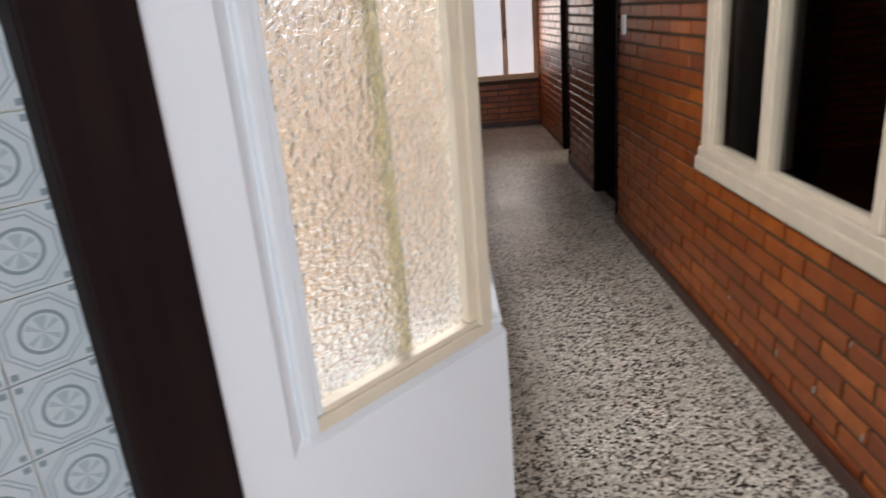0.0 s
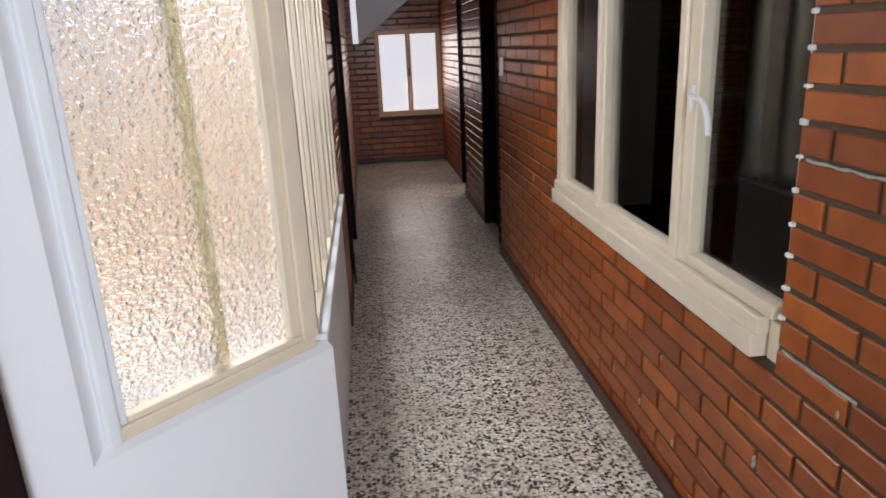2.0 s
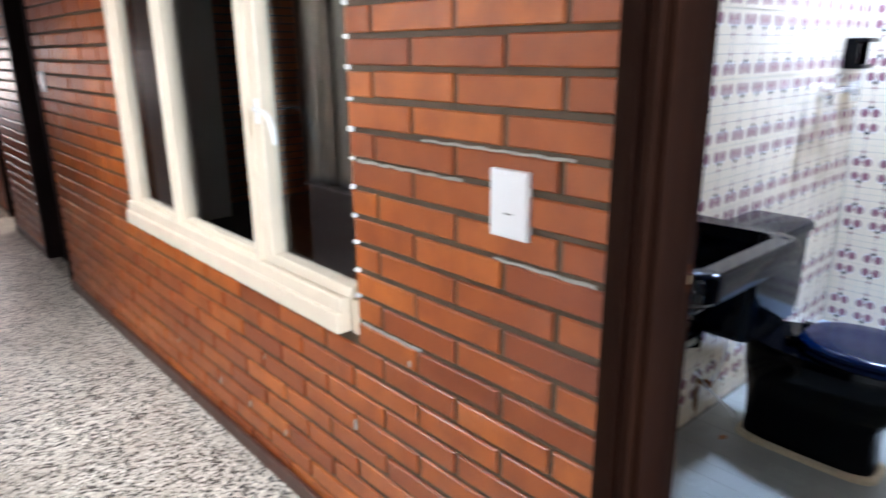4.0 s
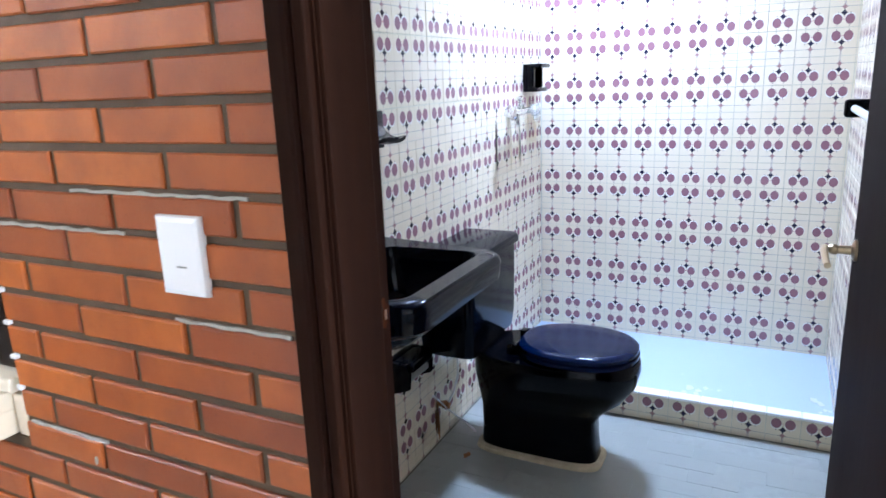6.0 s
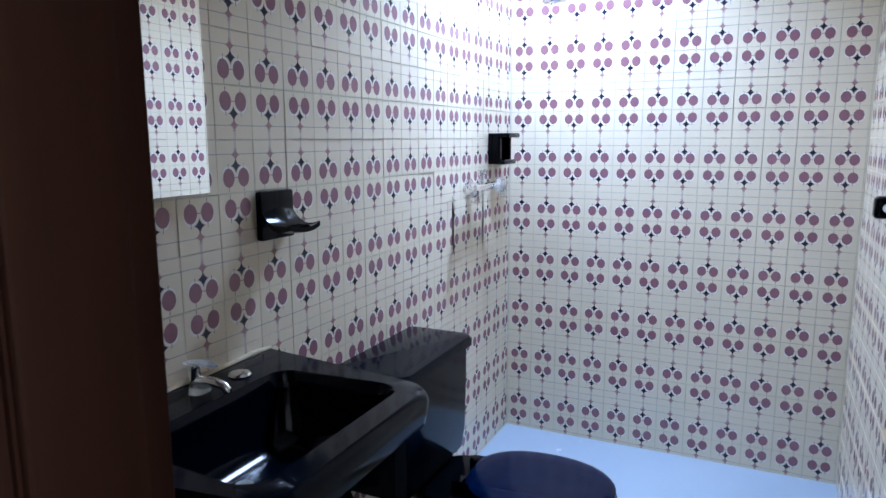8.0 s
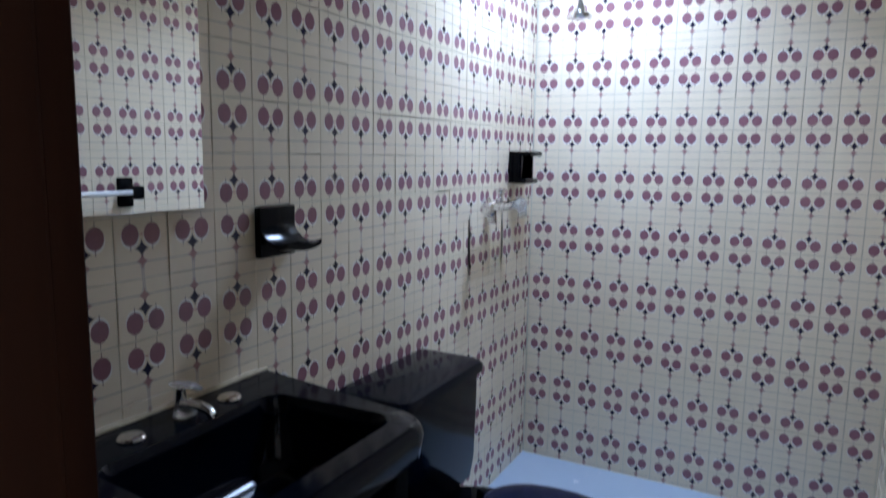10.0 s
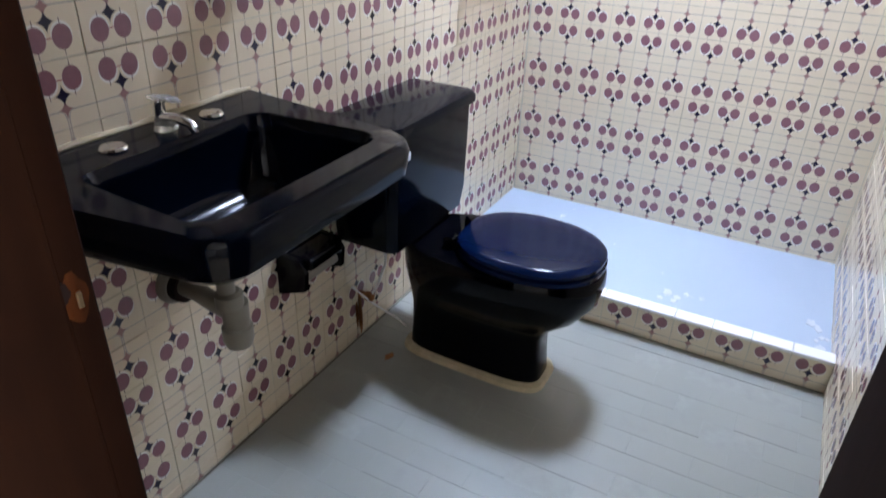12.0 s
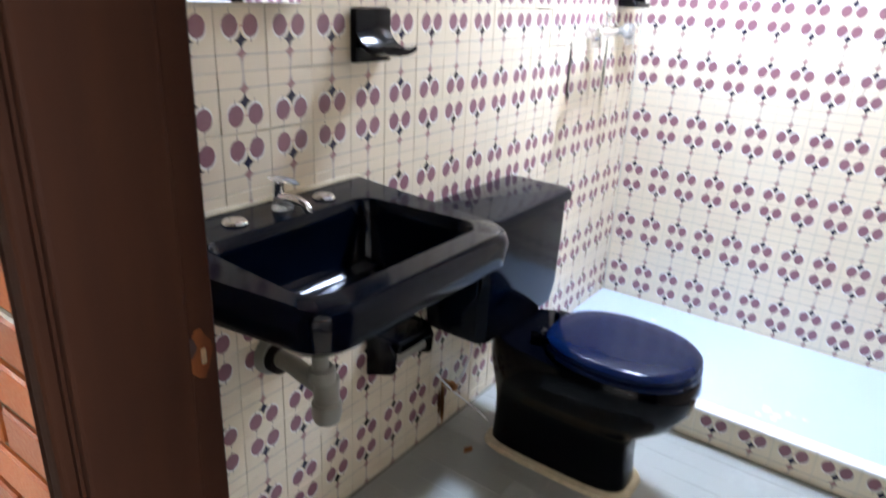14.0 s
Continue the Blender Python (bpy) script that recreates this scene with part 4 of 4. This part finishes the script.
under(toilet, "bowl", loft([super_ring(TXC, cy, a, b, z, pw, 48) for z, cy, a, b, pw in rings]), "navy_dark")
TC = 2.443
tank = [round_poly([(TC - w, y0, 0.03), (TC + w, y0, 0.03), (TC + w, 0.776, 0.01), (TC - w, 0.776, 0.01)], z) for z, w, y0 in ((0.588, 0.17, 0.61), (0.60, 0.195, 0.592), (0.66, 0.203, 0.586), (0.80, 0.207, 0.584), (0.908, 0.209, 0.584))]
under(toilet, "tank", loft(tank), "navy")
lid = [round_poly([(TC - w, y0, 0.035), (TC + w, y0, 0.035), (TC + w, 0.779, 0.01), (TC - w, 0.779, 0.01)], z) for z, w, y0 in ((0.909, 0.213, 0.578), (0.914, 0.221, 0.570), (0.932, 0.221, 0.570), (0.942, 0.214, 0.576), (0.945, 0.20, 0.59))]
under(toilet, "tank_lid", loft(lid), "navy")
def egg(z, a, b, inset=0.0):
    return super_ring(TXC + 0.004, 0.302, a - inset, b - inset, z, 2.25, 48, 0.49 - inset)


under(toilet, "seat", loft([egg(0.590, 0.160, 0.198, 0.006), egg(0.594, 0.164, 0.2), egg(0.604, 0.164, 0.2), egg(0.608, 0.162, 0.198, 0.004)]), "seat")
under(toilet, "seat_lid", loft([egg(0.610, 0.158, 0.194, 0.006), egg(0.613, 0.162, 0.197), egg(0.622, 0.162, 0.197), egg(0.630, 0.158, 0.193, 0.004), egg(0.634, 0.150, 0.185, 0.012), egg(0.637, 0.1, 0.13, 0.02)]), "seat", "glossy blue seat lid")
for dx in (-0.065, 0.065):
    under(toilet, "hinge", box(TXC + dx - 0.018, TXC + dx + 0.018, 0.488, 0.522, 0.588, 0.622, 0.006), "navy_dark")
under(toilet, "flush_lever", merge(lathe([(0.012, 0), (0.012, 0.012), (0.008, 0.016)], (2.262, 0.584, 0.872), 14, "Y"), box(2.225, 2.275, 0.562, 0.570, 0.862, 0.884, 0.004)), "plastic", "small white flush lever")
under(toilet, "caulk_bead", loft([super_ring(TXC, 0.431, 0.100, 0.226, ZB - 0.002, 4.5, 48), super_ring(TXC, 0.431, 0.096, 0.222, ZB + 0.012, 4.5, 48), super_ring(TXC, 0.431, 0.078, 0.204, ZB + 0.016, 4.5, 48)]), "caulk", "yellowed bead of sealant round the foot")

valve = thing("supply_valve", "rusted wall valve with a white hose to the toilet", "valve", (2.36, 0.77, 0.36))
under(valve, "valve_body", lathe([(0.010, 0), (0.010, 0.02), (0.014, 0.024), (0.014, 0.045), (0.006, 0.05)], (2.36, 0.786, 0.36), 12, "Y"), "rust")
under(valve, "hose", tube([(2.36, 0.745, 0.365), (2.375, 0.73, 0.40), (2.40, 0.72, 0.46), (2.405, 0.72, 0.53), (2.40, 0.72, 0.60)], 0.0042, 8), "plastic")
under(valve, "loose_tube", tube([(2.30, 0.77, 0.42), (2.36, 0.74, 0.34), (2.44, 0.70, 0.25), (2.47, 0.69, ZB + 0.004)], 0.003, 8), "plastic")

tp = thing("paper_holder", "black ceramic toilet paper holder with a white roller", "paper holder", (2.10, 0.785, 0.55))
for x in (2.022, 2.168):
    side = loft([[(x, 0.786, 0.66), (x, 0.715, 0.655), (x, 0.700, 0.625), (x, 0.705, 0.575), (x, 0.786, 0.545)], [(x + 0.014, 0.786, 0.66), (x + 0.014, 0.715, 0.655), (x + 0.014, 0.700, 0.625), (x + 0.014, 0.705, 0.575), (x + 0.014, 0.786, 0.545)]])
    under(tp, "side_arm", side, "navy_dark", smooth=False)
under(tp, "back_plate", box(2.03, 2.172, 0.765, 0.786, 0.545, 0.66, 0.006), "navy_dark")
under(tp, "hood", box(2.037, 2.167, 0.694, 0.764, 0.626, 0.658, 0.008, 3), "navy_dark")
under(tp, "roller", lathe([(0.008, 0), (0.014, 0.004), (0.014, 0.124), (0.008, 0.128)], (2.038, 0.722, 0.60), 16, "X"), "pvc", "dull white plastic roller")


def soap_dish(x0, z0, w, h, upside=False):
    """A ceramic dish: back plate with a scooped shelf that curls out of it."""
    t = thing("soap_dish", "glossy black-navy ceramic soap dish set in the tiles", "soap dish", (x0 + w / 2, 0.785, z0), "soap dishes")
    under(t, "back_plate", box(x0, x0 + w, 0.768, 0.786, z0, z0 + h, 0.006), "navy_dark")
    rows = []
    for k in range(9):
        f = k / 8
        y = 0.775 - 0.078 * f
        zc = z0 + 0.010 + 0.05 * (1 - f) ** 3 + 0.010 * f * f
        rows.append([(x0 + (0.002 if a == 0 else w - 0.002) if not 0 < a < 1 else x0 + w * a, y - 0.006 * math.sin(math.pi * a), zc + e + 0.008 * abs(2 * a - 1) ** 2 * f) for a, e in [(i / 8, 0.0) for i in range(9)] + [(1 - i / 8, 0.010) for i in range(9)]])
    under(t, "shelf", loft(rows), "navy_dark")
    for i in range(3):
        under(t, "rib", box(x0 + w * (0.35 + 0.15 * i) - 0.003, x0 + w * (0.35 + 0.15 * i) + 0.003, 0.70, 0.735, z0 + 0.026, z0 + 0.033, 0.002, 1), "navy_dark")
    return t


soap_dish(1.966, 1.305, 0.108, 0.106)
d2 = thing("soap_dish", "black-navy ceramic soap niche dish near the shower corner", "soap dish", (3.37, 0.785, 1.42), "soap dishes")
under(d2, "back_plate", box(3.305, 3.435, 0.765, 0.786, 1.42, 1.54, 0.006), "navy_dark")
under(d2, "top_shelf", box(3.305, 3.435, 0.70, 0.77, 1.522, 1.54, 0.007, 3), "navy_dark")
under(d2, "shelf", box(3.305, 3.435, 0.715, 0.77, 1.42, 1.438, 0.007, 3), "navy_dark")
for x in (3.305, 3.418):
    under(d2, "side_cheek", box(x, x + 0.017, 0.735, 0.77, 1.43, 1.53, 0.006), "navy_dark")

sv = thing("shower_valve", "chrome shower mixer with cross handles on the tiles", "shower valve", (3.12, 0.785, 1.35))
under(sv, "mixer_body", merge(tube([(2.98, 0.735, 1.345), (3.26, 0.735, 1.345)], 0.016, 14), lathe([(0.03, 0), (0.03, 0.006), (0.016, 0.012), (0.015, 0.055)], (3.12, 0.786, 1.345), 18, "Y")), "chrome")
for x in (2.985, 3.255):
    under(sv, "handle", merge(lathe([(0.013, 0), (0.02, 0.004), (0.026, 0.018), (0.026, 0.032), (0.018, 0.04), (0.001, 0.041)], (x, 0.735, 1.345), 10, "Y"), box(x - 0.007, x + 0.007, 0.69, 0.72, 1.30, 1.345, 0.003)), "acrylic" if x > 3.1 else "chrome")
under(sv, "spindle", merge(lathe([(0.010, 0), (0.010, 0.035), (0.020, 0.040), (0.020, 0.052), (0.001, 0.054)], (3.12, 0.735, 1.355), 12), tube([(3.08, 0.735, 1.402), (3.16, 0.735, 1.402)], 0.007, 8)), "chrome")

sh = thing("shower", "small chrome shower head on a pipe from the tiled wall", "shower head", (3.2, 0.50, 1.98))
under(sh, "pipe", tube([(3.2, 0.79, 2.13), (3.2, 0.60, 2.14), (3.2, 0.54, 2.13), (3.2, 0.512, 2.10), (3.2, 0.506, 2.05), (3.2, 0.505, 2.02)], 0.011, 12), "chrome")
under(sh, "spray_head", lathe([(0.012, 0.05), (0.018, 0.035), (0.022, 0.02), (0.040, 0.012), (0.042, 0.0), (0.036, -0.006), (0.001, -0.007)], (3.2, 0.505, 1.98), 28), "chrome")

tr = thing("towel_rail", "white towel rail between black ceramic brackets on the tiles", "towel rail", (2.3, -0.5, 1.36))
for x in (1.93, 2.58):
    br = box(x, x + 0.06, -0.508, -0.485, 1.31, 1.42, 0.006)
    box(x + 0.010, x + 0.050, -0.488, -0.405, 1.342, 1.392, 0.012, 3, br)
    under(tr, "bracket", br, "navy_dark", "black ceramic bracket")
under(tr, "rail", tube([(1.96, -0.43, 1.367), (2.61, -0.43, 1.367)], 0.010, 12), "plastic", "white plastic rail")

mirror = thing("mirror", "frameless rectangular mirror fixed flat on the tiles", "mirror", (1.58, 0.78, 1.415))
under(mirror, "mirror_glass", box(1.335, 1.828, 0.773, 0.781, 1.418, 2.08, 0.001, 1), "mirror", smooth=False)

LX, LY = 3.11, 0.45
lamp = thing("ceiling_lamp", "round cool-white lamp on the bathroom ceiling above the shower", "ceiling lamp", (LX, LY, 2.62))
under(lamp, "lamp_base", lathe([(0.15, 2.62), (0.15, 2.605), (0.142, 2.60)], (LX, LY, 0), 28), "plastic")
under(lamp, "diffuser", lathe([(0.142, 2.60), (0.135, 2.585), (0.09, 2.572), (0.001, 2.568)], (LX, LY, 0), 28), "lamp_glow")

sw = thing("light_switch", "white plastic light switch plate on the brick", "light switch", (1.19, 0.648, 1.215))
under(sw, "plate", loft([[(x, 0.648 + a, 1.215 + b) for a, b in ((-w, -h), (w, -h), (w, h), (-w, h))] for x, w, h in ((1.202, 0.050, 0.070), (1.192, 0.050, 0.070), (1.187, 0.048, 0.068), (1.185, 0.040, 0.060))]), "plastic", smooth=False)
under(sw, "rocker_mark", box(1.1835, 1.186, 0.634, 0.656, 1.196, 1.1985), "pvc", "faint rocker mark", smooth=False)
sw2 = thing("light_switch", "small white switch on the brick by the doorway", "light switch", (1.19, 4.45, 1.35))
under(sw2, "plate", box(1.188, 1.202, 4.41, 4.48, 1.29, 1.41, 0.004), "plastic")

# ---------------------------------------------------------------- things in the dark room
cur = thing("curtain", "brown cloth curtain hanging in the unlit room, darkened in colour for shade", "curtain", (2.3, 2.5, 0.75))
fold = []
for i in range(81):
    f = i / 80
    fold.append((2.30 + 0.025 * math.sin(f * 62) + 0.012 * math.sin(f * 23), 1.5 + 1.81 * f))
bmc = bmesh.new()
lo = [bmc.verts.new((x, y, 0.755)) for x, y in fold]
hi = [bmc.verts.new((x, y, 2.35)) for x, y in fold]
for i in range(80):
    bmc.faces.new((lo[i], lo[i + 1], hi[i + 1], hi[i]))
bmesh.ops.solidify(bmc, geom=bmc.faces[:], thickness=0.004)
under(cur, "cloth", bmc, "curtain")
cab = thing("cabinet", "dark low cabinet under the curtain in the unlit room", "cabinet", (2.5, 2.4, 0.012))
under(cab, "body", box(2.30, 2.75, 1.45, 3.32, 0.012, 0.735, 0.004), "dark", smooth=False)
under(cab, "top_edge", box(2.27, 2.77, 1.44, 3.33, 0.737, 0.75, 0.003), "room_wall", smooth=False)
cup = thing("cupboard", "pale wall cupboard hanging in the unlit room", "cupboard", (1.7, 3.95, 0.48))
under(cup, "body", box(1.34, 2.04, 3.87, 4.25, 0.48, 2.3, 0.004), "cupboard", smooth=False)
under(cup, "cupboard_door", box(1.345, 1.69, 3.852, 3.868, 0.49, 2.29, 0.003), "cupboard", smooth=False)
under(cup, "cupboard_door", box(1.694, 2.035, 3.852, 3.868, 0.49, 2.29, 0.003), "cupboard", smooth=False)

# ---------------------------------------------------------------- wear and small traces
def smear(parent, name, points, width, place, mat, label):
    """An uneven thin patch: a strip with a ragged outline, 1 mm proud. place maps (along, up) to the world."""
    r = random.Random(len(points) + int(1000 * width))
    up, dn = [], []
    for u, v in points:
        w = width * r.uniform(0.45, 1.1)
        up.append((u, v + w / 2))
        dn.append((u, v - w / 2))
    outline = dn + up[::-1]
    ob = part(name, loft([[place(u, v, d) for u, v in outline] for d in (0.0, 0.0016)]), mat, None, label)
    ob.parent, ob.matrix_parent_inverse = parent, parent.matrix_world.inverted()
    return ob


def blot(parent, name, cx, cy, z, a, b, turn, mat, label):
    """A ragged flat patch lying on a floor."""
    ring = [(a * math.cos(t * 0.45) * (1 + 0.28 * math.sin(t * 2.1 + turn)), b * math.sin(t * 0.45) * (1 + 0.28 * math.cos(t * 1.6 + turn))) for t in range(14)]
    return part(name, loft([[(cx + x, cy + y, z + d) for x, y in ring] for d in (-0.0004, 0.0010)]), mat, parent, label)


on_brick = lambda u, v, d: (1.2065 - 2.6 * d, u, v)
for y0, y1, z0 in ((0.50, 0.93, 1.3165), (0.80, 1.19, 1.2410), (0.44, 0.70, 1.0898), (0.95, 1.2, 0.787)):
    k = int((y1 - y0) / 0.02)
    smear(wall_main, "mortar_smear", [(y0 + (y1 - y0) * i / k, z0 + 0.0015 * math.sin(i * 1.7)) for i in range(k + 1)], 0.0075, on_brick, "lime", "pale lime smear along a joint")
for k, (y0, z0) in enumerate(((2.682, 0.248), (2.582, 0.069), (2.247, 0.211), (1.819, 0.469), (1.984, 0.212), (1.258, 0.444), (0.990, 0.740), (1.710, 0.211))):
    spot = loft([[(x, y0 + 0.0045 * w * math.cos(t * 0.7) * (1 + 0.3 * math.sin(t * 1.9 + k)), z0 + (0.012 + 0.004 * (k % 3)) * w * math.sin(t * 0.7)) for t in range(9)] for x, w in ((1.203, 1.0), (1.1965, 0.8))])
    part("lime_spot", spot, "lime", wall_main, "pale lime splash on the brick")
on_tile = lambda u, v, d: (u, 0.7870 - d, v)
for x0, z0, z1, w in ((2.362, 0.215, 0.355, 0.02), (2.345, 0.25, 0.33, 0.012)):
    k = 10
    smear(wall_basin, "rust_run", [(x0 + w * 0.5 * math.sin(i * 1.9), z0 + (z1 - z0) * i / k) for i in range(k + 1)], 0.02, on_tile, "rust", "rust run below the valve")
blot(bath_floor, "rust_blot", 2.315, 0.655, ZB, 0.018, 0.010, 0.6, "rust", "orange rust blot on the floor paint")
rr = random.Random(11)
for cx, cy, sx, sy, n in ((2.98, -0.01, 0.06, 0.03, 5), (3.04, -0.46, 0.05, 0.03, 6), (2.93, -0.44, 0.03, 0.03, 4)):
    for i in range(n):
        q = rr.uniform(0.007, 0.021)
        blot(shower_floor, "worn_patch", cx + rr.uniform(-sx, sx), cy + rr.uniform(-sy, sy), ZS + 0.0002 * i, q, q * 0.7, rr.uniform(0, 6), "worn", "pale worn patch in the floor paint")
seal = tube([(SX - 0.29 + 0.058 * i, 0.782, 1.066 + 0.002 * math.sin(i * 2.3)) for i in range(11)], [0.005 + 0.002 * abs(math.sin(i * 1.9)) for i in range(11)], 8)
under(sink, "sealant_line", seal, "caulk", "yellowed sealant along the tiles")
for x in (2.98, 3.26):
    k = 9
    smear(wall_basin, "limescale_run", [(x + 0.006 * math.sin(i * 1.3), 1.12 + 0.2 * i / k) for i in range(k + 1)], 0.006, on_tile, "lime", "pale limescale run under the shower valve")
plant = thing("plant", "small green leaves outside the textured glass", "plant", (-0.14, 1.36, 0.76))
for i in range(6):
    b = bmesh.new()
    a, l = i * 1.1, 0.035 + 0.01 * (i % 3)
    pts = [(0, 0, 0), (l * 0.4, 0.010, 0.012), (l, 0, 0.020), (l * 0.4, -0.010, 0.012)]
    b.faces.new([b.verts.new(pose(-0.14, 1.385, 0.765, 0, 0, math.degrees(a)) @ Vector(q)) for q in pts])
    bmesh.ops.solidify(b, geom=b.faces[:], thickness=0.0008)
    under(plant, "leaf", b, "leaf", smooth=False)
ledge = part("outer_sill", moved(box(0.178, SL - 0.03, 0.131, 0.26, 0.70, 0.755), slant), "court")
tagged(ledge, "pale outer window ledge", "sill", kind="structure")

# ---------------------------------------------------------------- pieces: tiles and floor pieces
JA = 1.412
tiling(wall_basin, pose(1.3265, YB - 0.002, 0), XB - 1.3285, ZB, 2.62, JA, lambda q, z: 0.2 < q < 1.9 and z < 1.85 or q >= 1.9 and z < 1.6,
       holes=[(1.9715 - 1.3265, 2.079 - 1.3265, JA - 0.107, JA)], tw=0.1075, th=0.1066)
tiling(wall_shower, pose(XB - 0.002, YB - 0.006, 0, 0, 0, -90), 1.286, ZB, 2.62, JA, lambda q, z: True, tw=0.1065, th=0.1066)
tiling(wall_opposite, pose(XB - 0.006, YC + 0.002, 0, 0, 0, 180), 2.235, ZB, 2.62, JA, lambda q, z: q < 1.35 and z < 2.3, tw=0.1075, th=0.1066)
curb = thing("shower_curb", "low shower kerb faced with patterned tiles, white rounded edge", "kerb", (2.83, 0.14, ZB), kind="structure")
under(curb, "core", box(2.807, 2.845, YC, YB - 0.002, ZB - 0.01, 0.313, 0.004), "grout", smooth=False)
tiling(curb, pose(2.8055, YB - 0.006, 0, 0, 0, -90), 1.29, ZB, 0.308, 0.3095, lambda q, z: True, th=0.1045, first=-0.036)
for k in range(12):
    y1 = YB - 0.006 + 0.036 - k * 0.11
    under(curb, "edge_tile", box(2.797, 2.848, max(y1 - 0.109, YC), min(y1, YB - 0.004), 0.306, 0.318, 0.005, 3), "plastic", smooth=False)

part("grime_line", box(2.8015, 2.8045, YC, YB - 0.012, ZB, ZB + 0.0015), "grime", bath_floor, "dark grime in the joint below the kerb")
part("grime_line", box(1.33, 2.797, YB - 0.0085, YB - 0.004, ZB, ZB + 0.0015), "grime", bath_floor, "dark grime along the wall joint")
rng = random.Random(5)
for row in range(-6, 14):
    x = 1.758 + 0.0757 * row
    y = 0.477 - 0.154 * 8 + (0.077 if row % 2 else 0.0)
    while y < YB:
        a, b = max(y, YC + 0.001), min(y + 0.154, YB - 0.008)
        if b - a > 0.01 and x > 1.26:
            ob = part("floor_tile", box(x, min(x + 0.0757, 2.805), a, b, ZB - 0.006, ZB, 0.0009, 1), "floor_paint", bath_floor)
            ob.location = (0, 0, rng.uniform(-0.0003, 0.0002))
            ob.rotation_euler = (rng.uniform(-0.0006, 0.0006), rng.uniform(-0.0003, 0.0003), 0)
        y += 0.154
